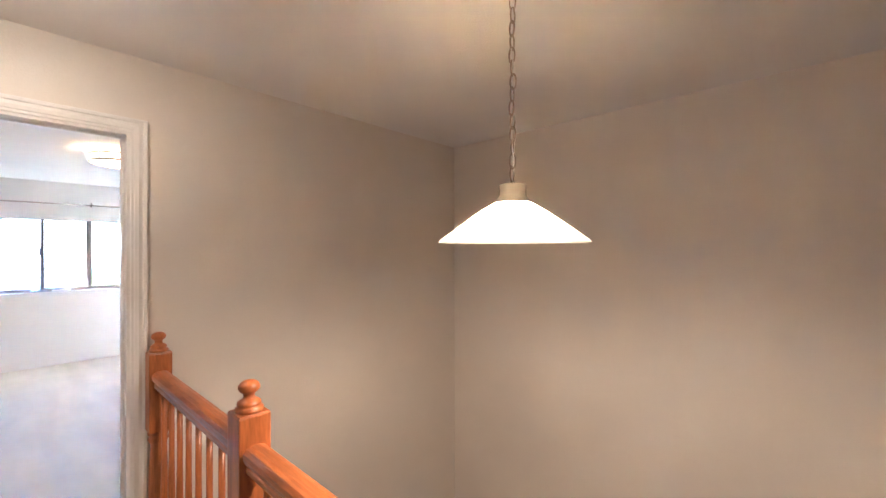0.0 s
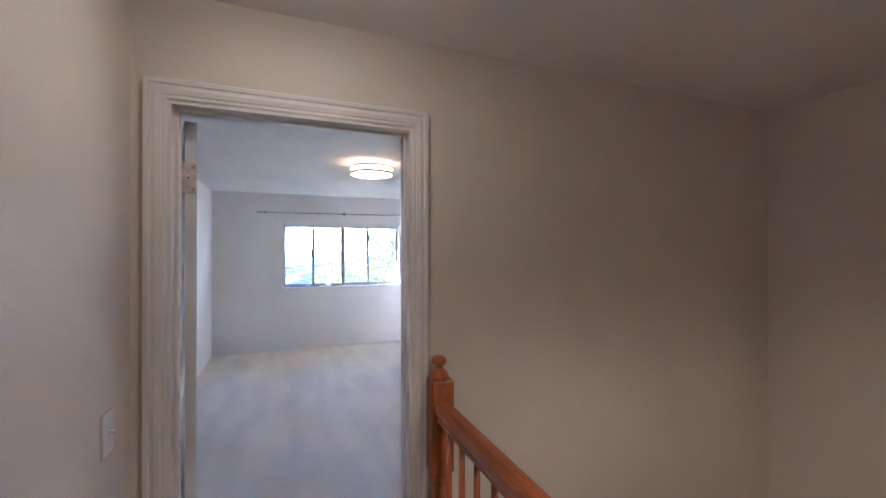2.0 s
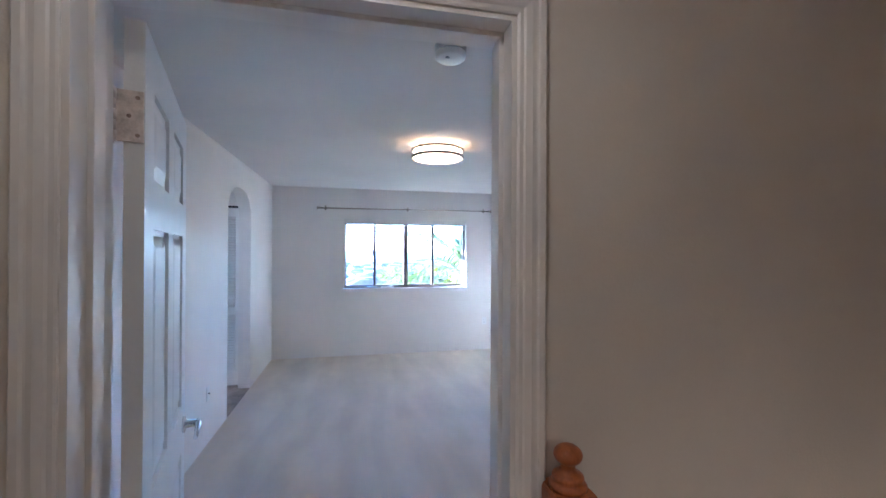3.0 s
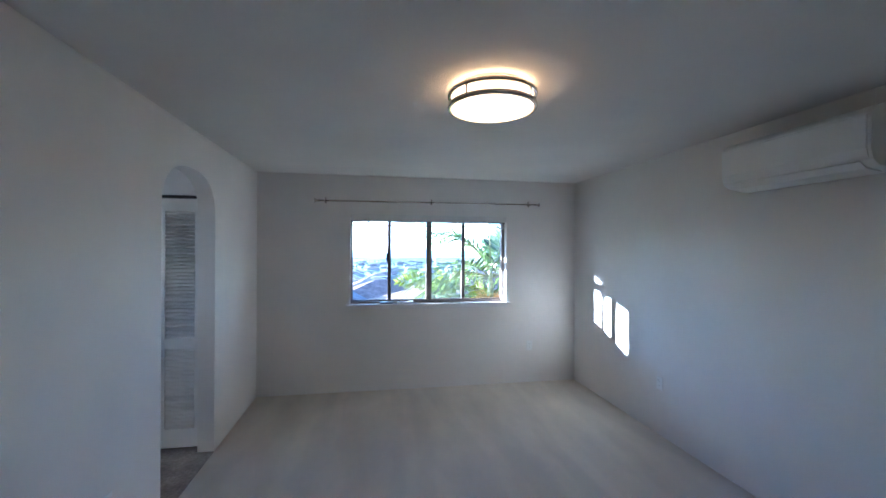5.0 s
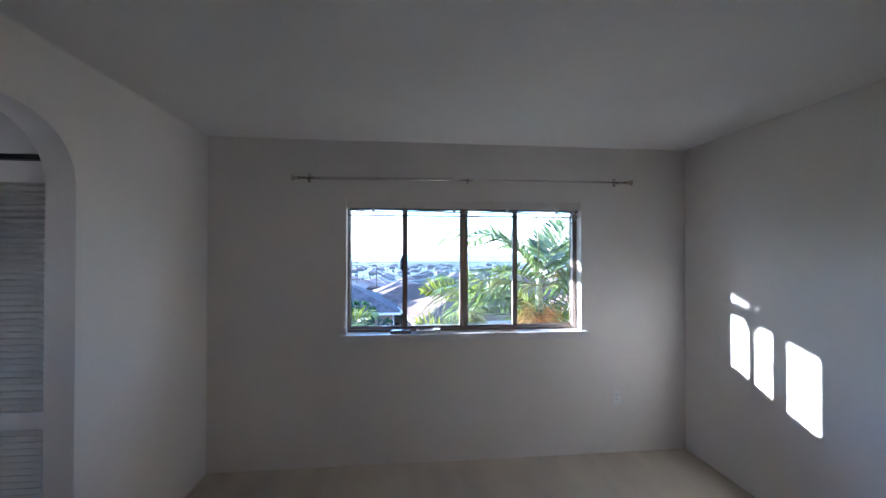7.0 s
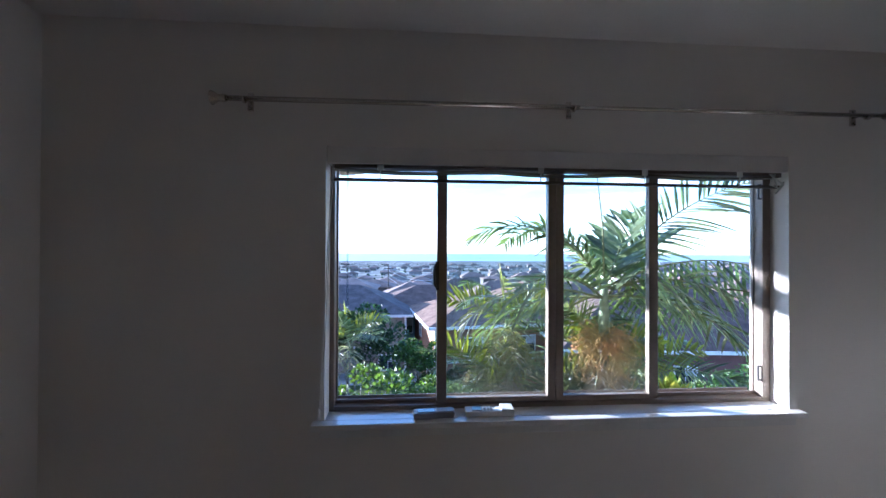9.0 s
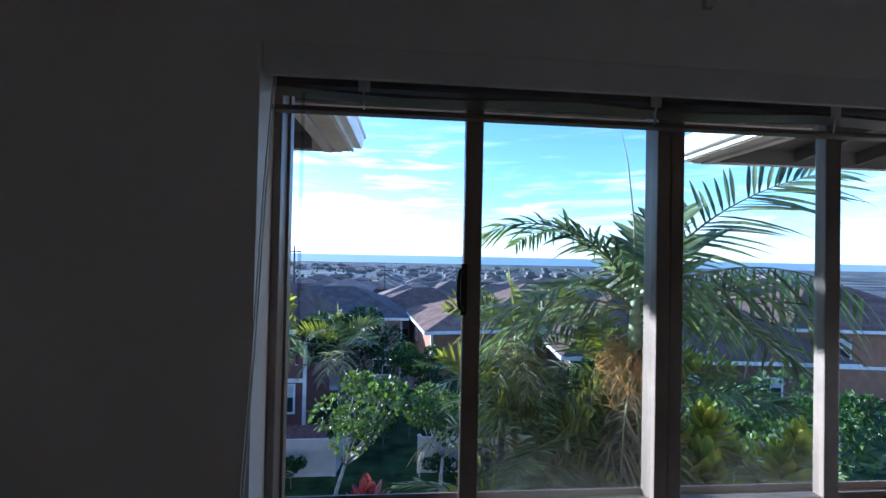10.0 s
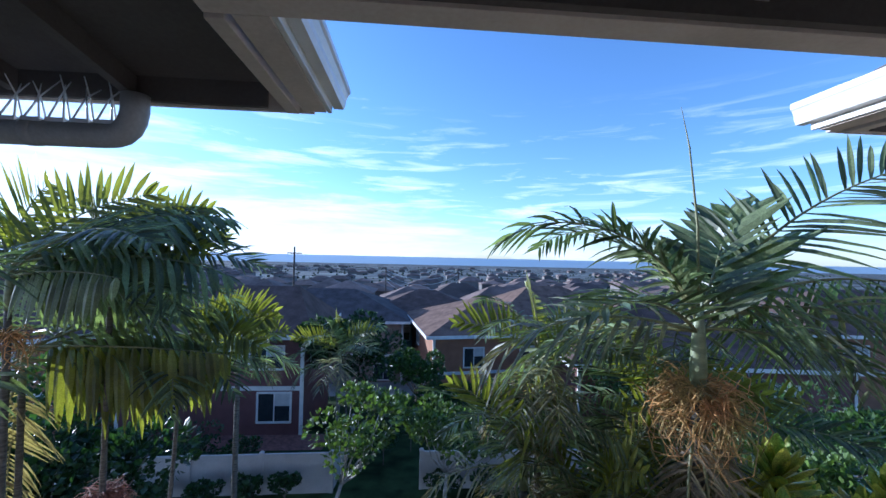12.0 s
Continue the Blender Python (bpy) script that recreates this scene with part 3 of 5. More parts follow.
lathe(bm, [(0.010, 2.386), (0.010, 2.381), (0.002, 2.380)], 16, at=(-0.018, -0.022, 0))
part("test_button", bm, M_GREYPL, sd)

# bedroom ceiling light: two nickel rings round a lit drum
bl = thing("ceiling_light", "round flush ceiling light, lit drum between two brushed nickel rings", "ceiling light", "", (1.296, 5.47, 0))
bm = bmesh.new()
lathe(bm, [(0.206, 2.405), (0.206, 2.335), (0.196, 2.322), (0.15, 2.312), (0.08, 2.306), (0.003, 2.304)], 56)
part("diffuser", bm, M_DRUM, bl, "glowing white acrylic diffuser")
bm = bmesh.new()
lathe(bm, [(0.17, CEIL), (0.17, 2.4055)], 48)
part("ceiling_pan", bm, M_PLASTIC, bl)
for z0, z1 in ((2.385, 2.405), (2.325, 2.347)):
    bm = bmesh.new()
    lathe(bm, [(0.209, z0), (0.222, z0), (0.225, z0 + 0.003), (0.225, z1 - 0.003), (0.222, z1), (0.209, z1), (0.209, z0)], 56, cap=False)
    part("ring", bm, M_NICKEL, bl)
for i in range(4):
    a = radians(40 + 90 * i)
    bm = bmesh.new()
    tube(bm, [(0.217 * math.cos(a), 0.217 * math.sin(a), 2.345), (0.217 * math.cos(a), 0.217 * math.sin(a), 2.388)], 0.005, 10)
    post = part("ring_post", bm, M_NICKEL, bl)
    bm = bmesh.new()
    lathe(bm, [(0.002, 2.343), (0.007, 2.341), (0.008, 2.336), (0.007, 2.331), (0.002, 2.329)], 12, at=(0.227 * math.cos(a), 0.227 * math.sin(a), 0))
    part("thumb_nut", bm, M_NICKEL, bl)

# wall-mounted air conditioner
AC0, AC1 = 5.0, 5.81
ac = thing("air_conditioner", "white wall-mounted split air conditioner high on the wall", "air conditioner")
bm = bmesh.new()
prism(bm, [(RX, 2.325), (RX - 0.10, 2.325), (RX - 0.16, 2.308), (RX - 0.19, 2.286), (RX - 0.20, 2.272), (RX - 0.20, 2.10), (RX - 0.185, 2.05), (RX - 0.15, 2.025), (RX - 0.02, 2.005), (RX, 2.005)], "y", AC0, AC1)
part("casing", bm, M_PLASTIC, ac)
bm = bmesh.new()
prism(bm, [(RX - 0.2, 2.265), (RX - 0.208, 2.26), (RX - 0.208, 2.105), (RX - 0.195, 2.062), (RX - 0.187, 2.062), (RX - 0.2, 2.10)], "y", AC0 + 0.015, AC1 - 0.015)
part("front_panel", bm, M_PLASTIC, ac)
bm = bmesh.new()
prism(bm, [(RX - 0.188, 2.052), (RX - 0.150, 2.024), (RX - 0.06, 2.010), (RX - 0.06, 2.003), (RX - 0.152, 2.016), (RX - 0.192, 2.046)], "y", AC0 + 0.05, AC1 - 0.05)
part("louvre_flap", bm, M_PLASTIC, ac)
for i in range(9):
    x = RX - 0.012 - i * 0.0095
    boxpart("grille_bar", (x - 0.002, x + 0.002, AC0 + 0.03, AC1 - 0.03, 2.3235, 2.329), M_GREYPL, ac)

# ---- closet bifold doors in the alcove ----


def louvre_leaf():
    leaf = thing("closet_door", "white painted louvred bifold closet door leaf, closed", "closet door", "bifold closet doors")
    w, h, t = 0.299, 1.985, 0.028
    bm = bmesh.new()
    s = 0.040
    box(bm, 0, s, -t / 2, t / 2, 0, h, 0.002)
    box(bm, w - s, w, -t / 2, t / 2, 0, h, 0.002)
    for z0, z1 in ((0, 0.15), (0.79, 0.873), (h - 0.095, h)):
        box(bm, s, w - s, -t / 2, t / 2, z0, z1)
    part("leaf_frame", bm, M_TRIM, leaf)
    sl = bmesh.new()
    prism(sl, [(-0.0145, -0.0065), (-0.0125, -0.0105), (0.0145, 0.0065), (0.0125, 0.0105)], "x", s - 0.002, w - s + 0.002)
    slat_mesh = mesh_of("slat", sl, M_TRIM)
    for z0, z1 in ((0.15, 0.79), (0.873, h - 0.095)):
        n = int((z1 - z0) / 0.0284)
        for i in range(n):
            o = new("slat", slat_mesh)
            o.parent = leaf
            o.matrix_local = pose(0, 0, z0 + (i + 0.5) * (z1 - z0) / n)
    return leaf


lf = louvre_leaf()
lf.matrix_world = pose(-0.957, 7.045, 0.02)
for i in range(1, 4):
    copy_thing(lf, pose(-0.957 - 0.302 * i - (0.004 if i > 1 else 0), 7.045, 0.02))
kn = thing("door_pull", "white painted pull on the louvred closet door", "door handle", "", (-0.978, 7.029, 0.85))
bm = bmesh.new()
tube(bm, [(0, 0.002, -0.045), (0, -0.018, -0.042), (0, -0.024, -0.02), (0, -0.024, 0.02), (0, -0.018, 0.042), (0, 0.002, 0.045)], 0.0055, 8)
part("pull_bar", bm, M_NICKEL, kn)
structure("closet_track", [(-2.1, AX0 - 0.001, 7.027, 7.065, 2.012, 2.0345)], M_DARKPL, "dark metal track over the bifold closet doors", "trim")

# ---- window ----
window = tagged(new("window_1"), "four-light bronze vinyl sliding window, both outer lights slid open", "window", kind="structure")
FY0, FY1 = 8.224, 8.315
FB, FT = 1.0, 1.985


def fpart(name, b, bevel=0.003, m=M_FRAME, label=""):
    return boxpart(name, b, m, window, bevel, label)


# outer frame
fpart("window_frame", (WL, WL + 0.018, FY0, FY1, 0.968, WT))
fpart("window_frame", (WR - 0.035, WR, FY0, 8.268, 0.968, WT))
fpart("jamb_return", (WR - 0.006, WR, 8.2682, FY1, 0.968, WT), 0.0)
fpart("window_frame", (WL + 0.018, WR - 0.035, FY0, FY1, WT - 0.014, WT))
fpart("window_frame", (WL + 0.018, WR - 0.035, FY0, FY1, 0.968, 1.0))
for y in (8.260, 8.302):
    fpart("track_fin", (WL + 0.018, WR - 0.035, y, y + 0.004, 1.0, 1.016), 0.0)
for x0, x1 in ((WL + 0.018, WL + 0.024), (WR - 0.041, WR - 0.035)):
    fpart("jamb_fin", (x0, x1, 8.268, 8.274, 1.0, WT - 0.035), 0.0)
MID = 1.372


def sash(x0, x1, y0, y1, name, left, right, low=0.020):
    s = fpart(name, (x0, x0 + left, y0, y1, FB + 0.004, WT - 0.015))
    fpart("sash_stile", (x1 - right, x1, y0, y1, FB + 0.004, WT - 0.015))
    fpart("sash_rail", (x0 + left, x1 - right, y0, y1, FB + 0.004, FB + 0.004 + low))
    fpart("sash_rail", (x0 + left, x1 - right, y0, y1, WT - 0.036, WT - 0.015))
    p = fpart("pane", (x0 + left, x1 - right, (y0 + y1) / 2 - 0.002, (y0 + y1) / 2 + 0.002, FB + 0.004 + low, WT - 0.036), 0.0, M_GLASS)
    p.visible_shadow = False
    return s


S0, S1 = 0.885, 1.808
sash(S0, MID - 0.001, 8.228, 8.256, "sash_stile", 0.040, 0.032)
sash(MID + 0.001, S1, 8.228, 8.256, "sash_stile", 0.032, 0.040)
fpart("centre_mullion", (MID - 0.020, MID + 0.020, 8.258, 8.302, FB + 0.002, WT - 0.015))
# pull on the left sash
bm = bmesh.new()
box(bm, S0 - 0.006, S0 + 0.008, 8.220, 8.2275, 1.455, 1.57, 0.003)
tube(bm, [(S0 + 0.001, 8.226, 1.465), (S0 - 0.009, 8.217, 1.475), (S0 - 0.012, 8.214, 1.50), (S0 - 0.012, 8.214, 1.53), (S0 - 0.009, 8.217, 1.552), (S0 + 0.001, 8.226, 1.562)], 0.0055, 10)
part("sash_pull", bm, M_DARKPL, window, "dark sash pull")
for z in (1.10, 1.87):
    bm = bmesh.new()
    box(bm, WR - 0.044, WR - 0.034, 8.230, 8.236, z - 0.032, z - 0.026)
    box(bm, WR - 0.044, WR - 0.034, 8.230, 8.236, z + 0.026, z + 0.032)
    box(bm, WR - 0.049, WR - 0.044, 8.230, 8.236, z - 0.032, z + 0.032)
    part("latch_keeper", bm, M_DARKPL, window, "black latch keeper")

# sill board with horns and apron
sill = tagged(new("window_sill"), "white painted window sill board with a small apron", "window sill", kind="structure")
bm = bmesh.new()
box(bm, 0.425, 2.342, 8.095, 8.1396, 0.961, 0.983, 0.004)
box(bm, WL + 0.001, WR - 0.001, 8.1396, 8.2235, 0.961, 0.983)
part("sill_board", bm, M_SILL, sill)
boxpart("apron", (0.452, 2.315, 8.122, 8.1395, 0.925, 0.9605), M_SILL, sill, 0.003)

# raised blind
blind = thing("window_blind", "white faux-wood blind pulled up under its valance, slats darkened for backlight", "blind")
boxpart("valance", (WL + 0.006, WR - 0.004, 8.139, 8.150, 1.935, 2.0), M_BLIND, blind, 0.004)
boxpart("valance_return", (WL + 0.006, WL + 0.016, 8.150, 8.195, 1.935, 2.0), M_BLIND, blind, 0.002)
boxpart("valance_return", (WR - 0.014, WR - 0.004, 8.150, 8.195, 1.935, 2.0), M_BLIND, blind, 0.002)
boxpart("head_rail", (WL + 0.02, WR - 0.02, 8.155, 8.205, 1.948, 1.996), M_BLIND, blind, 0.003)
random.seed(5)
for i in range(7):
    z = 1.938 - i * 0.0032
    bm = bmesh.new()
    sag = random.uniform(0.0, 0.004) + (0.010 if i > 4 else 0)
    n = 14
    rows = []
    for k in range(n + 1):
        u = k / n
        x = WL + 0.02 + u * (WR - WL - 0.04)
        zz = z - sag * math.sin(math.pi * ((u * 3.0) % 1.0)) + random.uniform(-0.0006, 0.0006)
        rows.append([bm.verts.new((x, y, zz + h)) for y, h in ((8.152, 0), (8.204, 0), (8.204, 0.0028), (8.152, 0.0028))])
    for a, b in zip(rows, rows[1:]):
        for j in range(4):
            bm.faces.new((a[j], a[(j + 1) % 4], b[(j + 1) % 4], b[j]))
    bm.faces.new(rows[0][::-1])
    bm.faces.new(rows[-1])
    part("slat", bm, M_SLAT_BACKLIT, blind)
bm = bmesh.new()
prism(bm, [(8.167, 1.877), (8.190, 1.877), (8.192, 1.882), (8.190, 1.887), (8.167, 1.887), (8.165, 1.882)], "x", WL + 0.012, WR - 0.012)
part("bottom_rail", bm, M_SLAT_BACKLIT, blind)
for x in (WL + 0.20, (WL + WR) / 2 - 0.1, (WL + WR) / 2 + 0.32, WR - 0.2):
    bm = bmesh.new()
    tube(bm, [(x, 8.153, 1.946), (x + 0.004, 8.149, 1.925), (x - 0.002, 8.151, 1.905), (x, 8.156, 1.880)], 0.0022, 6)
    part("ladder_cord", bm, M_CORD, blind)
    boxpart("cord_bracket", (x - 0.012, x + 0.012, 8.1495, 8.1535, 1.914, 1.940), M_BLIND, blind, 0.002)
bm = bmesh.new()
tube(bm, [(WL + 0.075, 8.172, 1.94), (WL + 0.076, 8.170, 1.6), (WL + 0.077, 8.168, 1.36)], 0.0042, 6)
part("tilt_wand", bm, M_WAND, blind, "clear tilt wand")
for k, (x0, x1) in enumerate(((WL + 0.010, WL - 0.008), (WL + 0.015, WL + 0.002))):
    bm = bmesh.new()
    tube(bm, [(x0 + 0.012, 8.152, 1.94), (x0, 8.146, 1.7), ((x0 + x1) / 2, 8.136 - 0.008 * k, 1.4), (x1, 8.120 - 0.01 * k, 1.15), (x1 - 0.004, 8.118 - 0.01 * k, 1.03)], 0.0015, 5)
    part("lift_cord", bm, M_CORD, blind)
bm = bmesh.new()
tube(bm, [(WL - 0.012, 8.11, 1.035), (WL - 0.013, 8.109, 1.0)], [0.003, 0.006], 8)
part("cord_tassel", bm, M_BLIND, blind)
for j in range(3):
    bm = bmesh.new()
    tube(bm, [(WR - 0.05 - 0.012 * j, 8.15, 1.93), (WR - 0.08 + 0.03 * j, 8.143, 1.885), (WR - 0.035 - 0.01 * j, 8.142, 1.87 - 0.01 * j), (WR - 0.012, 8.15, 1.90)], 0.003, 6)
    part("cord_knot", bm, M_CORD, blind)

# curtain rod
rod = thing("curtain_rod", "brushed nickel curtain rod with trumpet finials, no curtains", "curtain rod")
RODY, RODZ = 8.077, 2.142


def rodz(x):
    return RODZ + 0.012 * (x - 0.13) / 2.5


bm = bmesh.new()
tube(bm, [(0.13, RODY, rodz(0.13)), (1.40, RODY, rodz(1.40))], 0.0095, 14)
part("rod_outer", bm, M_NICKEL, rod)
bm = bmesh.new()
tube(bm, [(1.39, RODY, rodz(1.39)), (2.645, RODY, rodz(2.645))], 0.0078, 14)
part("rod_inner", bm, M_NICKEL, rod)
for x, s in ((0.13, -1), (2.645, 1)):
    bm = bmesh.new()
    z = rodz(x)
    tube(bm, [(x + s * d, RODY, z) for d in (-0.004, 0.006, 0.014, 0.022, 0.034, 0.044, 0.047)], [0.012, 0.015, 0.011, 0.013, 0.019, 0.025, 0.022], 18)
    part("finial", bm, M_NICKEL, rod)
for x in (0.195, 1.385, 2.575):
    z = rodz(x)
    bm = bmesh.new()
    box(bm, x - 0.010, x + 0.010, 8.130, 8.1398, z - 0.024, z + 0.042, 0.002)
    tube(bm, [(x, 8.131, z + 0.012), (x, 8.10, z + 0.008), (x, 8.085, z - 0.010)], 0.006, 8)
    tube(bm, [(x, RODY + 0.013 * math.cos(a), z + 0.013 * math.sin(a)) for a in [math.pi * (0.9 + 1.2 * i / 10) for i in range(11)]], 0.004, 6)
    part("bracket", bm, M_NICKEL, rod)
    bm = bmesh.new()
    tube(bm, [(x, 8.129, z + 0.033), (x, 8.127, z + 0.033)], 0.004, 8)
    part("screw", bm, M_NICKEL, rod)

# remote controls on the sill


def remote(label, at, turn, w, d, h, screen, dark):
    r = thing("remote_control", label, "remote control", "remotes on the sill", at, (0, 0, turn))
    bm = bmesh.new()
    box(bm, -w / 2, w / 2, -d / 2, d / 2, 0, h, 0.005)
    part("case", bm, M_GREYPL if dark else M_PLASTIC, r)
    x0, x1 = screen
    bm = bmesh.new()
    box(bm, x0, x1, -d * 0.36, d * 0.36, h - 0.002, h + 0.0012, 0.001)
    if dark:
        boxpart("slide_cover", (x1 + 0.004, w / 2 - 0.006, -d * 0.38, d * 0.38, h - 0.001, h + 0.0022), M_GREYPL, r, 0.001)
    scr = part("screen_bezel", bm, M_DARKPL if dark else M_GREYPL, r)
    boxpart("screen", (x0 + 0.003, x1 - 0.003, -d * 0.30, d * 0.30, h + 0.0008, h + 0.0018), M_LCD, scr)
    n = 3
    for i in range(n):
        for j in range(3):
            bx = (x1 + 0.010 + 0.013 * i) if x1 < 0.02 else (x0 - 0.012 - 0.013 * i)
            by = -d * 0.26 + j * d * 0.26
            boxpart("button", (bx - 0.0045, bx + 0.0045, by - 0.003, by + 0.003, h - 0.001, h + 0.002), M_GREYPL, r, 0.001)
    return r


remote("grey remote control with a dark framed screen on the sill", (0.872, 8.155, 0.983), 3, 0.155, 0.052, 0.022, (-0.066, 0.004), True)
r2 = remote("white air conditioner remote with a pale blue display on the sill", (1.085, 8.165, 0.983), -2, 0.185, 0.058, 0.020, (-0.068, -0.028), False)
boxpart("cradle", (0.045, 0.093, -0.031, 0.031, 0.0, 0.028), M_PLASTIC, r2, 0.003, "white wall cradle")

# ---- the building outside ----
GZ = -6.4
structure("facade", [(LX - 0.11, 3.31, OUT, OUT + 0.02, GZ, 0.93), (LX - 0.11, WL - 0.02, OUT, OUT + 0.02, 0.93, 2.9), (WR + 0.02, 3.31, OUT, OUT + 0.02, 0.93, 2.9), (WL - 0.02, WR + 0.02, OUT, OUT + 0.02, 2.02, 2.9)], M_STUCCO, "tan stucco outside wall around the window")
# Unseen wing wall; its edge is placed to cut off the sun patch.
structure("wing_left_sunblock", [(-4.5, -1.93, OUT, 9.72, GZ, 2.30)], M_STUCCO, "unseen tan stucco wing of the building beside the window")
structure("wing_right", [(3.72, 7.5, OUT, 9.55, GZ, 2.30)], M_STUCCO, "unseen tan stucco wing of the building beside the window")

eave = tagged(new("eave"), "boarded roof eave darkened for shade, with rafters and tan fascia over the window", "eave", kind="structure")
EY, EZ = 9.24, 2.235
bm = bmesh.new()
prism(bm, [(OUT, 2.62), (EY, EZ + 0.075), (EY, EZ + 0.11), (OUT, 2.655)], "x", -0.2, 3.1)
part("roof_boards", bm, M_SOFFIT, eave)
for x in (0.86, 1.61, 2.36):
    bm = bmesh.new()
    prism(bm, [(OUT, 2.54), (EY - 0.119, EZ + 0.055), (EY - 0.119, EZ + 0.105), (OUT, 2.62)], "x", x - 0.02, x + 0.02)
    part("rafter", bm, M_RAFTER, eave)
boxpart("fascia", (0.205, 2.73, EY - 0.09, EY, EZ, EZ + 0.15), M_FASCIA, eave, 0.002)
# Dark board added to give the fascia's inner face its shade.
boxpart("fascia_shade_board", (0.205, 2.73, EY - 0.118, EY - 0.0905, EZ + 0.012, EZ + 0.13), M_SOFFIT, eave)
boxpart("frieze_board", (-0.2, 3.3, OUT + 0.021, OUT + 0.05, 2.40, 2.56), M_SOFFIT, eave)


def kgutter(bm, x, s, y0, y1, z):
    """A K-profile gutter along y on the side s of x."""
    prof = [(0, 0), (0.042, 0), (0.050, 0.018), (0.052, 0.04), (0.062, 0.062), (0.070, 0.07), (0.070, 0.092), (0.066, 0.098), (0.060, 0.092), (0.0, 0.10)]
    prism(bm, [(x + s * u, z + v) for u, v in prof], "y", y0, y1)


def wing_roof(name, x_edge, s, front, far, label):
    r = tagged(new(name), label, "roof", kind="structure")
    z = 2.235
    a, b = sorted((x_edge, far))
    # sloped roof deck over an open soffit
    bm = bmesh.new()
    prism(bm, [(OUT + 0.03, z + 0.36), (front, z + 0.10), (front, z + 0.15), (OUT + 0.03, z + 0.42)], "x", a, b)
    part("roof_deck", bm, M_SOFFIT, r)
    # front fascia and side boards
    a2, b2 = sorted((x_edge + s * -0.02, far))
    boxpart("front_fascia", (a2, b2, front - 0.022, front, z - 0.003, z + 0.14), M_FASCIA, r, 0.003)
    # Another added dark board stands for shade on the fascia's back face.
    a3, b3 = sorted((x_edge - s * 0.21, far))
    boxpart("fascia_shade_board", (a3, b3, front - 0.045, front - 0.0225, z + 0.006, z + 0.12), M_SOFFIT, r)
    x0, x1 = sorted((x_edge + s * 0.034, x_edge - s * 0.062))
    boxpart("side_soffit", (x0, x1, EY + 0.001, front - 0.023, z, z + 0.018), M_FASCIA, r)
    x0, x1 = sorted((x_edge - s * 0.078, x_edge - s * 0.130))
    boxpart("soffit_trim", (x0, x1, EY + 0.001, front - 0.023, z - 0.012, z + 0.05), M_FASCIA, r, 0.003)
    x0, x1 = sorted((x_edge + s * 0.035, x_edge + s * 0.053))
    boxpart("side_fascia", (x0, x1, EY + 0.001, front, z + 0.005, z + 0.15), M_GUTTER, r, 0.003)
    for i in range(2):
        x = x_edge - s * (0.75 + 0.45 * i)
        bm = bmesh.new()
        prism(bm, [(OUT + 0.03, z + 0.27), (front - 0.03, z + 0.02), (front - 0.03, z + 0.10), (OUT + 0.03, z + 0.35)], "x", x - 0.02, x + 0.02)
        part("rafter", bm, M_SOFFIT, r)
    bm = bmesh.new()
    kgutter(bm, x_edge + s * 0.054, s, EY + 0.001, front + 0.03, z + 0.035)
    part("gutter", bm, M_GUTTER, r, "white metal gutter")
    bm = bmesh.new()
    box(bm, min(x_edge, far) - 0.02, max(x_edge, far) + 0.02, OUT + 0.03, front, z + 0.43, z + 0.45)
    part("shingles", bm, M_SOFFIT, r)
    return r


wing_roof("roof_left", 0.335, 1, 9.96, -4.6, "tan soffit and white gutter of the neighbouring roof corner")
wing_roof("roof_right", 2.60, -1, 9.87, 7.6, "tan soffit and white gutter of the neighbouring roof corner")

# downspout with bird spikes
ds = thing("downspout", "grey-brown painted downspout elbowing under the eave with clear bird spikes", "downspout")
bm = bmesh.new()
px, py, pz = -0.36, 9.86, 2.075
# Past x -0.85, unseen, the pipe rises to shape the sun patch's top.
tube(bm, [(px, py, 2.24), (px, py, pz + 0.10), (px - 0.005, py, pz + 0.068), (px - 0.02, py, pz + 0.035), (px - 0.045, py, pz + 0.012), (px - 0.075, py, pz + 0.002), (px - 0.11, py, pz), (-0.85, py, pz), (-1.1, py, pz + 0.03), (-1.7, py, pz + 0.08), (-2.15, py, pz + 0.10), (-3.2, py, pz + 0.105)], 0.05, 16)
part("pipe", bm, M_PIPE, ds)
for x in (px - 0.35, px - 0.95):
    bm = bmesh.new()
    tube(bm, [(x, py, pz), (x - 0.04, py, pz)], 0.053, 16)
    part("strap", bm, M_PIPE, ds)
random.seed(11)
# Clusters past x -0.85 are unseen, added to screen sun above the pipe.
for i in range(22):
    x = px - 0.09 - i * 0.088
    lift = 0.0 if x > -0.85 else min(0.10, (-0.85 - x) * 0.095)
    bm = bmesh.new()
    for k, o in enumerate((-0.030, 0.002, 0.030)):
        a = x - o * random.uniform(0.5, 1.0) + random.uniform(-0.012, 0.012)
        side = (0.035 if k % 2 else -0.035)
        tube(bm, [(x + o, py + side, pz + lift + 0.040), ((x + o + a) / 2, py + side * 0.2, pz + lift + 0.14), (a, py - side * random.uniform(0.4, 1.2), pz + lift + random.uniform(0.19, 0.235))], [0.0046, 0.0036, 0.0020], 5)
    box(bm, x - 0.034, x + 0.034, py - 0.040, py + 0.040, pz + lift + 0.036, pz + lift + 0.051)
    part("bird_spike", bm, M_SPIKE, ds)

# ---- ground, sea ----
# Ground greyed and lightened so its base colour holds the distance haze.
M_GROUND = mat("hazed_land", (0.17, 0.175, 0.16), 0.95, var=0.40, scale=0.03, bump=0.0, bscale=0.35, spec=0.1, stretch=(0.4, 1.5, 1))
M_LAWN = mat("lawn", (0.035, 0.055, 0.018), 0.95, var=0.3, scale=1.2, bump=0.5, bscale=60, spec=0.1)
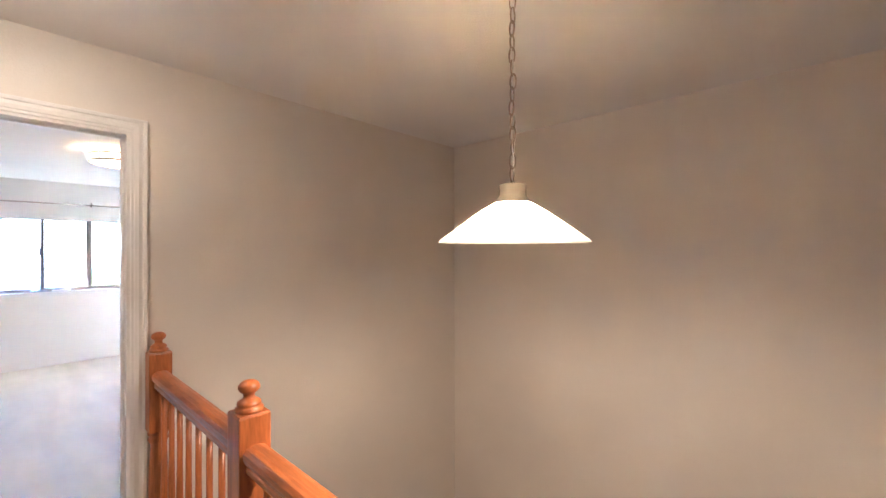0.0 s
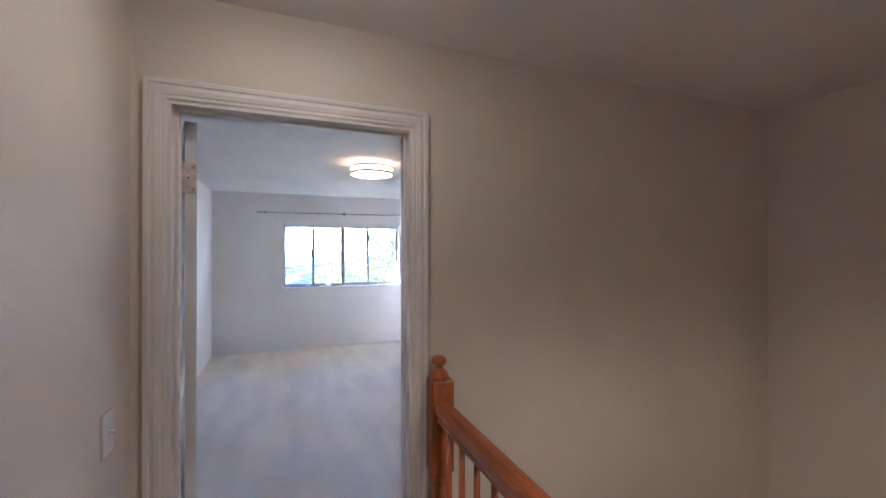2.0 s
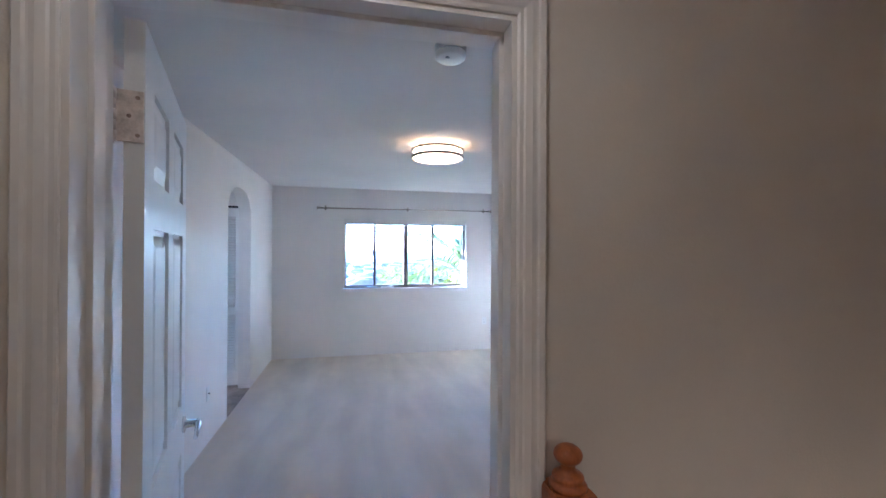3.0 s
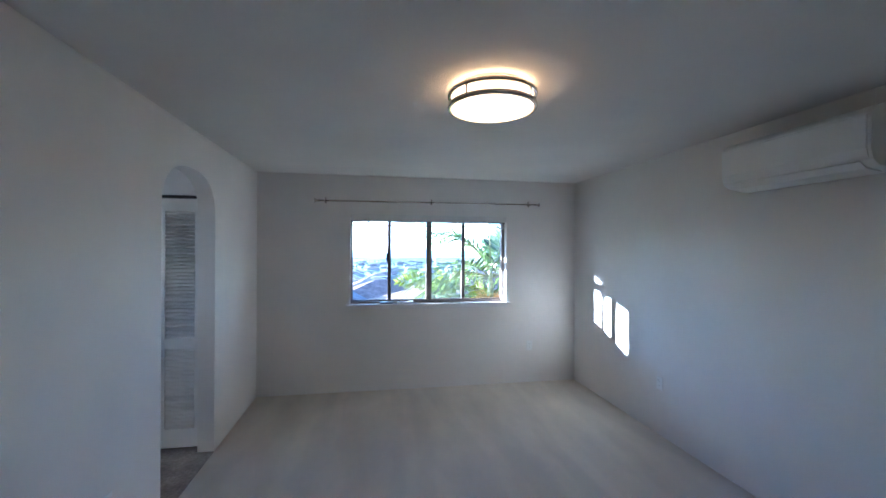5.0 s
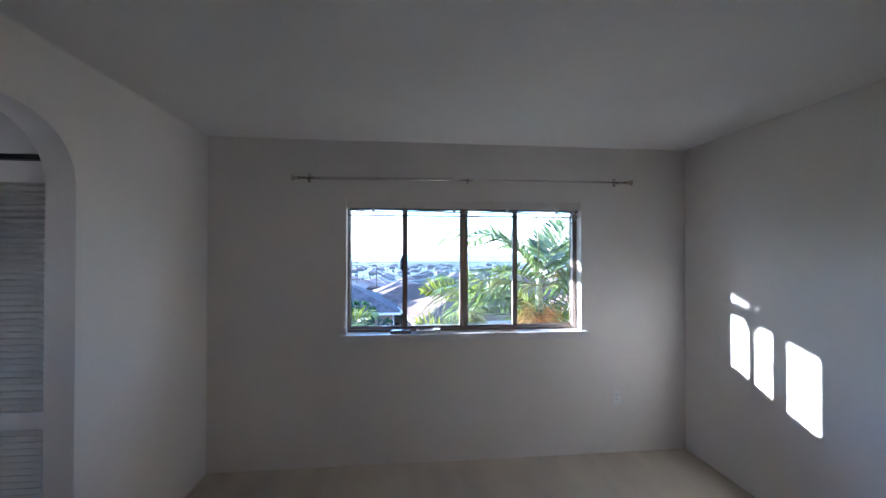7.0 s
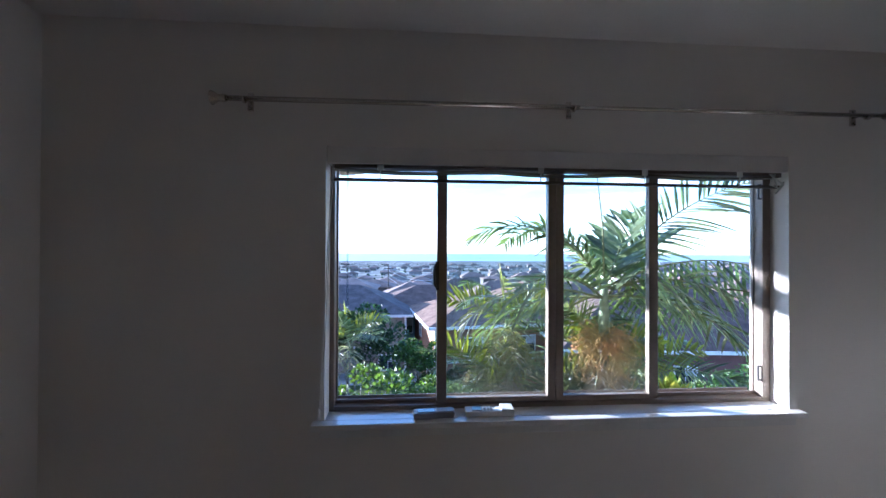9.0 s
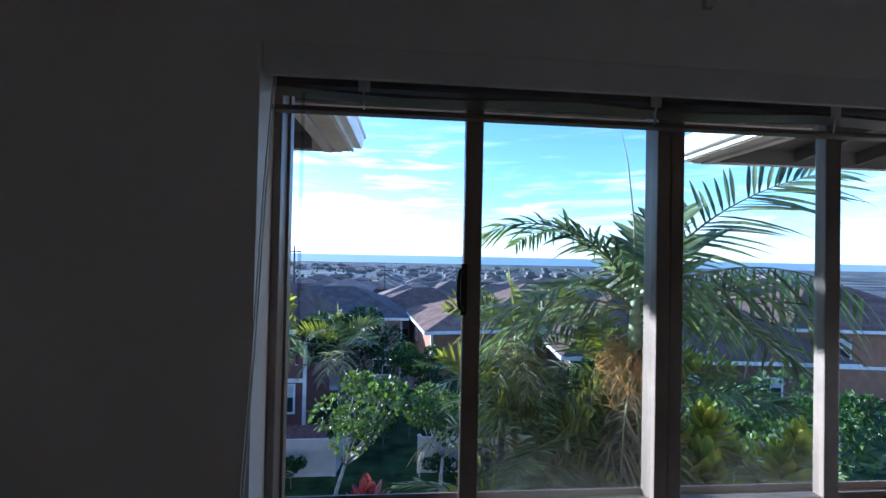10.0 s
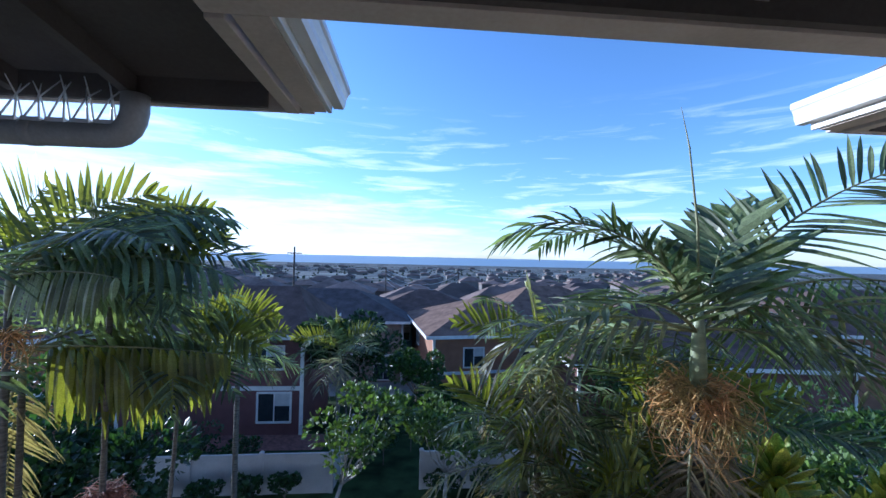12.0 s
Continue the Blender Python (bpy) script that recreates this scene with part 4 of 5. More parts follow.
# Sea base colour paled to hold haze and sky glare.
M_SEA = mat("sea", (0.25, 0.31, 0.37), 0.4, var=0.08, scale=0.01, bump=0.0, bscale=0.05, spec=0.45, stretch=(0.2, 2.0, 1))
PROFILE = [(-200, -6.3), (8, -6.3), (22, -6.5), (28, -7.3), (45, -9.0), (70, -10.4), (120, -12.2), (250, -14.6), (500, -18.0), (1000, -22.0), (1300, -24.0)]


def ground_z(y):
    for (a, za), (b, zb) in zip(PROFILE, PROFILE[1:]):
        if y <= b:
            return za + (zb - za) * (y - a) / (b - a)
    return PROFILE[-1][1]


bm = bmesh.new()
xs = [-2600, -1200, -500, -220, -100, -50, -25, -10, 0, 10, 25, 50, 100, 220, 500, 1200, 2600]
ys = [-200, 8, 15, 22, 28, 36, 45, 70, 95, 120, 180, 250, 370, 500, 750, 1000, 1300]
grid = [[bm.verts.new((x, y, ground_z(y))) for x in xs] for y in ys]
for a, b in zip(grid, grid[1:]):
    for i in range(len(xs) - 1):
        f = bm.faces.new((a[i], a[i + 1], b[i + 1], b[i]))
        f.smooth = True
tagged(part("ground", bm, M_GROUND), "grey-green land falling away to the coast, haze in its colour", "ground", kind="structure")
bm = bmesh.new()
prev = None
for y, x in ((1000, 2600), (1800, 5000), (3200, 6000), (4980, 7000)):
    cur = [bm.verts.new((-x, y, -21.9)), bm.verts.new((x, y, -21.9))]
    if prev:
        bm.faces.new((prev[0], prev[1], cur[1], cur[0]))
    prev = cur
tagged(part("water", bm, M_SEA), "pale blue sea along the horizon, haze in its colour", "sea", kind="structure")
bm = bmesh.new()
lo = [[bm.verts.new((x, y, ground_z(y) + 0.03)) for x in (-30, -10, 0, 10, 34)] for y in (8.4, 15, 22, 28, 36)]
for a, b in zip(lo, lo[1:]):
    for i in range(4):
        bm.faces.new((a[i], a[i + 1], b[i + 1], b[i]))
tagged(part("lawn", bm, M_LAWN), "shaded dark green lawn behind the building", "lawn", kind="structure")

# ---- houses down the slope ----
M_ROOF = [mat("shingle_" + n, c, 0.9, var=0.16, scale=1.5, bump=0.6, bscale=14, spec=0.15) for n, c in (("brown", (0.115, 0.078, 0.066)), ("tan", (0.18, 0.118, 0.088)), ("grey", (0.10, 0.082, 0.08)))]
M_SIDE = {n: mat("siding_" + n, c, 0.7, var=0.08, scale=2, bump=0.2, bscale=30) for n, c in (("maroon", (0.14, 0.06, 0.055)), ("teal", (0.16, 0.25, 0.25)), ("brown", (0.27, 0.13, 0.07)), ("taupe", (0.26, 0.20, 0.16)), ("cream", (0.5, 0.44, 0.36)))}
M_WHITE = mat("white_trim", (0.68, 0.66, 0.62), 0.5, var=0.05, scale=3)
M_PANE = mat("dark_pane", (0.03, 0.035, 0.04), 0.08, var=0.1)
M_CURTAIN = mat("pale_blind", (0.5, 0.48, 0.45), 0.7, var=0.06)


def hip_roof(bm, x0, x1, y0, y1, z, rise, over=0.5, t=0.16, inset=1.0):
    """A hip roof with its ridge along the longer side."""
    a, b, c, d = x0 - over, x1 + over, y0 - over, y1 + over
    w, l = b - a, d - c
    m = inset * min(w, l) / 2
    base = [(a, c), (b, c), (b, d), (a, d)]
    v0 = [bm.verts.new((x, y, z)) for x, y in base]
    v1 = [bm.verts.new((x, y, z + t)) for x, y in base]
    if w >= l:
        r = [bm.verts.new((a + m, (c + d) / 2, z + t + rise)), bm.verts.new((b - m, (c + d) / 2, z + t + rise))]
        faces = [(v1[0], v1[1], r[1], r[0]), (v1[1], v1[2], r[1]), (v1[2], v1[3], r[0], r[1]), (v1[3], v1[0], r[0])]
    else:
        r = [bm.verts.new(((a + b) / 2, c + m, z + t + rise)), bm.verts.new(((a + b) / 2, d - m, z + t + rise))]
        faces = [(v1[0], v1[1], r[0]), (v1[1], v1[2], r[1], r[0]), (v1[2], v1[3], r[1]), (v1[3], v1[0], r[0], r[1])]
    for f in faces:
        bm.faces.new(f)
    bm.faces.new(v0[::-1])
    for i in range(4):
        bm.faces.new((v0[i], v0[(i + 1) % 4], v1[(i + 1) % 4], v1[i]))


def house(label, at, turn, w, d, h, rise, side, roof, windows, band=None, over=0.55, inset=1.0):
    """Local axes: x along the front, -y the front face, z up from the base. windows: (face, u, z, width, height)."""
    hs = thing("house", label, "house", "houses down the slope", at, (0, 0, turn))
    boxpart("wall", (-w / 2, w / 2, -d / 2, d / 2, -2.5, h), M_SIDE[side], hs)
    bm = bmesh.new()
    hip_roof(bm, -w / 2, w / 2, -d / 2, d / 2, h, rise, over, inset=inset)
    part("roof", bm, M_ROOF[roof], hs)
    e = over
    for b in ((-w / 2 - e - 0.03, w / 2 + e + 0.03, -d / 2 - e - 0.04, -d / 2 - e, h - 0.04, h + 0.17), (-w / 2 - e - 0.04, -w / 2 - e, -d / 2 - e, d / 2 + e, h - 0.04, h + 0.17), (w / 2 + e, w / 2 + e + 0.04, -d / 2 - e, d / 2 + e, h - 0.04, h + 0.17)):
        boxpart("fascia", b, M_WHITE, hs)
    for sx in (-1, 1):
        x = sx * (w / 2 - 0.05)
        boxpart("corner_board", (x - 0.08, x + 0.08, -d / 2 - 0.03, -d / 2 + 0.1, -2.4, h), M_WHITE, hs)
    if band:
        boxpart("belt_board", (-w / 2 - 0.02, w / 2 + 0.02, -d / 2 - 0.04, -d / 2, band, band + 0.2), M_WHITE, hs)
    for face, u, z, ww, wh in windows:
        if face == "front":
            m = pose(u, -d / 2, z)
        elif face == "left":
            m = pose(-w / 2, u, z, 0, 0, -90)
        else:
            m = pose(w / 2, u, z, 0, 0, 90)
        win = new("window")
        win.parent, win.matrix_local = hs, m
        f = 0.09
        for b in ((-ww / 2 - f, -ww / 2, -0.06, 0, -f, wh + f), (ww / 2, ww / 2 + f, -0.06, 0, -f, wh + f), (-ww / 2, ww / 2, -0.06, 0, wh, wh + f), (-ww / 2, ww / 2, -0.08, 0, -f, 0), (-0.025, 0.025, -0.04, 0, 0, wh)):
            boxpart("window_frame", b, M_WHITE, win)
        boxpart("pane", (-ww / 2, -0.025, -0.02, -0.004, 0, wh), M_PANE, win)
        boxpart("pane", (0.025, ww / 2, -0.02, -0.004, 0, wh * 0.55), M_PANE, win)
        boxpart("blind", (0.025, ww / 2, -0.02, -0.004, wh * 0.55, wh), M_CURTAIN, win)
    return hs


house("maroon two-storey house with dark brown hip roof behind the fence", (-8.5, 31.0, -7.5), 0, 8.4, 6.2, 5.1, 2.0, "maroon", 0, (("front", 2.9, 1.1, 1.45, 1.3), ("front", 2.5, 3.6, 1.5, 1.0), ("front", -2.2, 1.1, 1.4, 1.3), ("right", -1.2, 3.5, 1.0, 1.0)), 2.55, inset=0.45)
house("dark roofed house with a long ridge beyond the garden trees", (-6.3, 45.0, -9.2), 0, 13.0, 9.0, 5.4, 2.1, "taupe", 2, (("front", 3.2, 3.6, 1.4, 1.1), ("front", 5.0, 0.9, 1.4, 1.2)), 2.7)
house("teal two-storey house with white trim and brown roof", (2.2, 48.5, -9.6), 0, 11.0, 9.0, 5.6, 2.0, "teal", 0, (("front", -2.3, 3.7, 1.6, 1.15), ("front", -2.5, 1.0, 1.7, 1.5), ("front", -4.3, 1.2, 0.8, 1.2), ("front", -0.3, 3.6, 1.0, 1.2), ("front", 2.4, 3.6, 1.5, 1.2)), 2.7)
house("brown house with sunlit tan shingle roof", (6.3, 40.0, -8.6), 8, 9.5, 10.0, 4.9, 1.9, "brown", 1, (("left", -2.5, 1.0, 0.9, 1.6), ("left", 1.2, 3.2, 1.0, 1.0), ("front", -2.0, 2.9, 1.3, 1.2), ("front", 2.0, 2.9, 1.3, 1.2)), 2.4)
house("dark brown house with a wide brown roof beyond the palm", (18.0, 33.5, -7.9), -6, 15.0, 9.0, 3.75, 3.3, "maroon", 0, (("front", -4.6, 1.7, 1.2, 1.1), ("front", -0.8, 1.7, 1.2, 1.1), ("front", 3.8, 1.7, 1.2, 1.1)), over=0.7)
house("brown roofed house lower down the slope", (17.0, 56.0, -9.9), 4, 14.0, 10.0, 5.2, 2.8, "taupe", 1, (("front", -3.0, 3.2, 1.4, 1.2), ("front", 2.5, 3.2, 1.4, 1.2)), 2.6)
house("dark roofed house lower down the slope", (-22.0, 50.0, -9.4), -4, 13.0, 10.0, 5.2, 2.8, "maroon", 2, (("front", 3.0, 3.2, 1.4, 1.2), ("front", -2.5, 3.2, 1.4, 1.2)), 2.6)
house("maroon house with brown hip roof between garden trees", (-19.5, 31.0, -7.5), 4, 10.0, 8.0, 5.0, 2.4, "brown", 0, (("front", 2.0, 3.2, 1.4, 1.2), ("front", -2.5, 3.2, 1.4, 1.2), ("front", 2.0, 0.6, 1.4, 1.2)), 2.5)
house("brown house with wide hip roof among garden trees", (33.0, 36.0, -8.0), -8, 12.0, 9.0, 5.0, 2.6, "brown", 0, (("front", -3.0, 3.2, 1.4, 1.2), ("front", 2.5, 3.2, 1.4, 1.2)), 2.5)

# brick terrace behind the fence
M_BRICK = mat("terrace_brick", (0.22, 0.10, 0.08), 0.85, var=0.2, scale=6, bump=0.4, bscale=20)
structure("terrace", [(-8.2, -3.0, 24.6, 27.95, -8.6, -7.05)], M_BRICK, "reddish brick terrace by the maroon house", "terrace")

# vinyl fence along the garden
M_VINYLF = mat("fence_vinyl", (0.47, 0.43, 0.41), 0.45, var=0.05, scale=2, bump=0.05, bscale=20)


def fence(label, pts, h):
    fn = thing("fence", label, "fence", "garden fence")
    for (xa, ya, za), (xb, yb, zb) in zip(pts, pts[1:]):
        bm = bmesh.new()
        dx, dy = xb - xa, yb - ya
        L = math.hypot(dx, dy)
        nx, ny = -dy / L * 0.022, dx / L * 0.022
        for s0, s1, k in ((0, h - 0.12, 0.7), (h - 0.12, h, 1.5), (0.0, 0.14, 1.5)):
            c = []
            for (x, y, z) in ((xa, ya, za), (xb, yb, zb)):
                for sg in (-1, 1):
                    for q in (s0, s1):
                        c.append(bm.verts.new((x + sg * nx * k, y + sg * ny * k, z + q)))
            for f in ((0, 1, 3, 2), (4, 6, 7, 5), (0, 4, 5, 1), (2, 3, 7, 6), (1, 5, 7, 3), (0, 2, 6, 4)):
                bm.faces.new([c[i] for i in f])
        part("fence_panel", bm, M_VINYLF, fn)
    for x, y, z in pts:
        bm = bmesh.new()
        box(bm, x - 0.064, x + 0.064, y - 0.064, y + 0.064, z - 0.3, z + h + 0.05)
        v = [bm.verts.new((x + a * 0.08, y + b * 0.08, z + h + 0.05)) for a, b in ((-1, -1), (1, -1), (1, 1), (-1, 1))]
        t = bm.verts.new((x, y, z + h + 0.12))
        bm.faces.new(v[::-1])
        for i in range(4):
            bm.faces.new((v[i], v[(i + 1) % 4], t))
        part("fence_post", bm, M_VINYLF, fn)
    return fn


FH = 1.42
fence("white vinyl privacy fence along the garden", [(-15.6 + 2.3 * i, 22.0 + 0.03 * i, -6.62 + 0.01 * i) for i in range(7)], FH)
fence("white vinyl fence running back from the garden corner", [(-1.8, 22.2, -6.56), (-1.75, 24.4, -6.8), (-1.7, 26.6, -7.1)], FH)
fence("white vinyl privacy fence behind the palms", [(1.25 + 2.4 * i, 22.3 - 0.02 * i, -6.62) for i in range(8)], FH)

# ---- plants ----
M_FROND = mat("palm_leaf", (0.150, 0.180, 0.085), 0.34, var=0.3, scale=2.2, translucent=0.38, island=0.7, spec=0.38, glowthrough=(1.55, 1.75, 0.85, 1))
# Yellow-green of young fronds, with backlight and sun put into the colour.
M_FRONDY = mat("palm_leaf_young_backlit", (0.17, 0.175, 0.034), 0.42, var=0.25, scale=2.2, translucent=0.45, island=0.3)
M_DEAD = mat("dry_frond", (0.22, 0.175, 0.125), 0.7, var=0.25, scale=4, translucent=0.35, island=0.35)
M_DRYGREEN = mat("withering_frond", (0.19, 0.19, 0.115), 0.45, var=0.3, scale=3, translucent=0.3, island=0.5, glowthrough=(1.8, 1.7, 0.8, 1))
M_RACHIS = mat("palm_rachis", (0.19, 0.19, 0.08), 0.5, var=0.15, scale=6)
M_PTRUNK = mat("palm_trunk", (0.13, 0.118, 0.10), 0.85, var=0.25, scale=9, bump=0.5, bscale=40, stretch=(1, 1, 5))
M_SHAFT = mat("crownshaft", (0.22, 0.25, 0.13), 0.5, var=0.15, scale=7, stretch=(1, 1, 3))
M_FRUIT = mat("palm_inflorescence", (0.46, 0.27, 0.11), 0.7, var=0.3, scale=3.5, island=0.45, dark=(0.24, 0.22, 0.07), tint=(0.62, 0.29, 0.10))
M_REDFRUIT = mat("dry_fruit_stalks", (0.27, 0.12, 0.085), 0.7, var=0.3, scale=4, island=0.45)
# The dark tone puts shade into the leaf colour of trees between houses.
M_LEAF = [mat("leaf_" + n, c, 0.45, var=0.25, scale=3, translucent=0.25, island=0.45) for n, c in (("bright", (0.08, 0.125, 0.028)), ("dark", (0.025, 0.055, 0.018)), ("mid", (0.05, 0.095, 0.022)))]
M_CROTON = mat("croton_leaf", (0.26, 0.34, 0.06), 0.35, var=0.4, scale=5, translucent=0.25, random=0.35, dark=(0.11, 0.21, 0.04), tint=(0.58, 0.47, 0.11))
M_BARK = mat("bark", (0.15, 0.12, 0.095), 0.9, var=0.25, scale=9, bump=0.6, bscale=40)
M_PALEBARK = mat("pale_bark", (0.34, 0.31, 0.28), 0.85, var=0.2, scale=9, bump=0.4, bscale=40)


def frond_meshes(L, e0, droop, leaf, pairs, width, seed, hang=0.5, spread=0.4, material=None, ragged=0.15, vee=0.25, comb=0.0, roll=0.0):
    """A pinnate frond along +x: the mesh of its rachis and that of its leaflets."""
    rnd = random.Random(seed)
    n = 16
    pts, p, tang = [], Vector((0, 0, 0)), []
    for i in range(n + 1):
        s = i / n
        e = radians(e0 - droop * s ** 1.3)
        t = Vector((math.cos(e), 0.10 * math.sin(3 * s + seed), math.sin(e))).normalized()
        pts.append(p.copy())
        tang.append(t)
        p = p + t * (L / n)
    bm = bmesh.new()
    tube(bm, pts, [0.016 * (1 - 0.9 * i / n) + 0.001 for i in range(n + 1)], 5)
    rach = mesh_of("rachis", bm, M_RACHIS)
    bm = bmesh.new()
    for k in range(pairs):
        s = 0.13 + 0.87 * (k + rnd.random() * 0.6) / pairs
        i = min(n - 1, int(s * n))
        f = s * n - i
        base = pts[i].lerp(pts[i + 1], min(f, 1))
        t = tang[i]
        lat0 = Vector((0, 1, 0))
        up = t.cross(lat0) * -1
        if up.z < 0:
            up = -up
        cr, sr = math.cos(radians(roll)), math.sin(radians(roll))
        lat0, up = lat0 * cr + up * sr, up * cr - lat0 * sr
        for sg in (-1, 1):
            if rnd.random() < ragged * 0.5:
                continue
            ln = leaf * (0.35 + 1.1 * math.sin(math.pi * min(1.0, 0.15 + 0.8 * s)) ** 0.8) * rnd.uniform(0.82, 1.1) * (1.0 if s < 0.85 else 0.75)
            lift = rnd.uniform(-spread, spread) + vee
            fwd = 0.45 + 0.75 * s ** 2
            d = (t * fwd + lat0 * sg * 1.0 + up * lift).normalized()
            d = d.lerp((Vector((0, 0, -1)) + t * 0.12 + lat0 * sg * 0.2).normalized(), comb).normalized()
            side = (t * 0.9 + up * rnd.uniform(-0.4, 0.4)).normalized()
            side = (side - d * side.dot(d)).normalized()
            hg = hang * rnd.uniform(0.6, 1.4)
            prev = None
            for j, (u, w) in enumerate(((0, 0.35), (0.22, 0.95), (0.5, 1.0), (0.78, 0.62), (1.0, 0.06))):
                c = base + d * (ln * u) + Vector((0, 0, -1)) * (hg * ln * u * u)
                keel = d.cross(side) * (width * w * 0.16)
                row = [bm.verts.new(c + side * width * w * 0.5), bm.verts.new(c + keel), bm.verts.new(c - side * width * w * 0.5)]
                if prev:
                    bm.faces.new((prev[0], row[0], row[1], prev[1]))
                    bm.faces.new((prev[1], row[1], row[2], prev[2]))
                prev = row
    leaf_me = mesh_of("leaflets", bm, material or M_FROND)
    return rach, leaf_me


FR = [
    frond_meshes(2.25, 54, 48, 0.52, 31, 0.040, 1, 0.2, 0.25, None, 0.1, 0.2, 0.0, 40),
    frond_meshes(1.95, 60, 100, 0.40, 27, 0.037, 2, 0.3, 0.3, None, 0.2, 0.1, 0.0, 15),
    frond_meshes(2.2, 35, 55, 0.46, 26, 0.044, 3, 0.18, 0.2, None, 0.12, 0.2, 0.0, 22),
    frond_meshes(1.9, 15, 60, 0.44, 25, 0.041, 4, 0.35, 0.3, None, 0.15, 0.2),
    frond_meshes(1.15, 74, 25, 0.42, 13, 0.105, 5, 0.06, 0.12, None, 0.05, 0.3),
    frond_meshes(1.75, 8, 16, 0.36, 15, 0.105, 6, 0.10, 0.06, None, 0.0, 0.0, 0.9),
    frond_meshes(1.5, -30, 50, 0.32, 34, 0.026, 7, 0.6, 0.7, M_DEAD, 0.7),
    frond_meshes(1.35, 45, 70, 0.36, 18, 0.050, 8, 0.12, 0.25, None, 0.15, 0.3),
    frond_meshes(1.6, 48, 50, 0.42, 19, 0.062, 9, 0.08, 0.10, M_FRONDY, 0.05, 0.4, 0.0, 55),
    frond_meshes(1.7, 0, 60, 0.38, 21, 0.046, 10, 0.38, 0.35, None, 0.2),
    frond_meshes(2.05, 2, 14, 0.50, 20, 0.090, 11, 0.12, 0.08, M_FRONDY, 0.05, 0.0, 0.85),
    frond_meshes(2.3, 30, 62, 0.54, 29, 0.038, 13, 0.3, 0.35, None, 0.12, 0.1, 0.5),
    frond_meshes(2.2, 30, 46, 0.46, 24, 0.060, 12, 0.32, 0.14, None, 0.08, 0.02, 0.22, 22),
    frond_meshes(1.9, 10, 75, 0.42, 24, 0.034, 14, 0.5, 0.55, M_DRYGREEN, 0.4),
]


def palm(label, at, top, fronds, r0=0.07, r1=0.05, shaft=0.55, lean=(0, 0), scale=1.0, spear=0.9):
    """fronds: (mesh, azimuth in degrees from +x, lift of its base)."""
    tree = thing("palm_tree", label, "palm tree", "garden palms", at)
    h = top - at[2]
    bm = bmesh.new()
    n = 28
    pts, rad = [], []
    for i in range(n + 1):
        s = i / n
        pts.append((lean[0] * (s - 1) ** 2 * -1 + lean[0] * 0, lean[1] * (s - 1) ** 2 * -1, (h - shaft) * s))
        rad.append(r0 + (r1 - r0) * s + 0.004 * (i % 2))
    tube(bm, pts, rad, 12)
    part("trunk", bm, M_PTRUNK, tree)
    bm = bmesh.new()
    tube(bm, [(0, 0, h - shaft), (0, 0, h - shaft * 0.75), (0, 0, h - shaft * 0.3), (0, 0, h)], [r1 * 1.15, r1 * 1.2, r1 * 0.9, r1 * 0.55], 14)
    part("crownshaft", bm, M_SHAFT, tree)
    for k, (m, az, tilt) in enumerate(fronds):
        fr = new("frond", FR[m][1])
        fr.parent = tree
        fr.matrix_local = Matrix.Translation((0, 0, h - 0.05 - 0.012 * k)) @ Euler((0, radians(-tilt), radians(az))).to_matrix().to_4x4() @ Matrix.Scale(scale, 4)
        rc = new("rachis", FR[m][0])
        rc.parent = fr
    if spear:
        bm = bmesh.new()
        tube(bm, [(0, 0, h - 0.1), (-0.02, 0, h + spear * 0.4), (-0.09, 0.01, h + spear * 0.8), (-0.16, 0.015, h + spear)], [0.012, 0.011, 0.007, 0.002], 6)
        part("spear_leaf", bm, M_RACHIS, tree)
    return tree


def inflorescence(tree, z, r, count, seed, az0, az1, material=None, label="orange-brown tangle of branching fruit stalks"):
    """A round tangle of branching fruit stalks hanging under the crownshaft."""
    rnd = random.Random(seed)
    bm = bmesh.new()
    for i in range(count):
        a = radians(rnd.uniform(az0, az1))
        el = math.asin(rnd.uniform(-0.95, 0.9))
        q = r * rnd.uniform(0.55, 1.05)
        end = Vector((math.cos(a) * math.cos(el) * q, math.sin(a) * math.cos(el) * q, z - r * 0.75 + math.sin(el) * q * 1.15))
        out = Vector((math.cos(a), math.sin(a), 0.35))
        ph = rnd.uniform(0, 6.3)
        pts = []
        for j in range(8):
            u = j / 7
            wob = Vector((math.sin(9 * u + ph), math.cos(8 * u + 2 * ph), math.sin(7 * u + 3 * ph))) * (0.30 * r * u)
            pts.append(Vector((0, 0, z)).lerp(end, u) + out * (0.30 * r * math.sin(math.pi * u)) + wob)
        tube(bm, pts, [0.006, 0.0055, 0.005, 0.0048, 0.0045, 0.004, 0.0035, 0.0022], 4, cap=False)
    return part("inflorescence", bm, material or M_FRUIT, tree, label)


right_palm = palm("tall garden palm with orange fruit stalks close to the window", (3.04, 11.22, -6.4), 1.27,
     [(0, -17, 0), (1, 172, -2), (11, -12, -4), (13, 2, -2), (13, -20, 8), (4, 30, -8), (1, 125, 0), (2, 62, 0), (3, 100, 4), (7, 155, 24), (9, -14, 2), (13, 60, -10), (3, 150, -15), (13, 165, 6), (7, -160, -10), (11, 20, -14), (4, 8, -20)], 0.075, 0.052, 0.62, spear=1.6)
inflorescence(right_palm, 7.04, 0.38, 260, 3, -180, 180)
for k, az in enumerate((-150, -120, -95, -65, -40, -15, 10, 60, 120, 175)):
    fr = new("dead_frond", FR[6][1])
    fr.parent = right_palm
    fr.matrix_local = Matrix.Translation((0, 0, 6.85 - 0.03 * k)) @ Euler((0, radians(28 + 6 * (k % 3)), radians(az))).to_matrix().to_4x4()
    rc = new("rachis", FR[6][0])
    rc.parent = fr

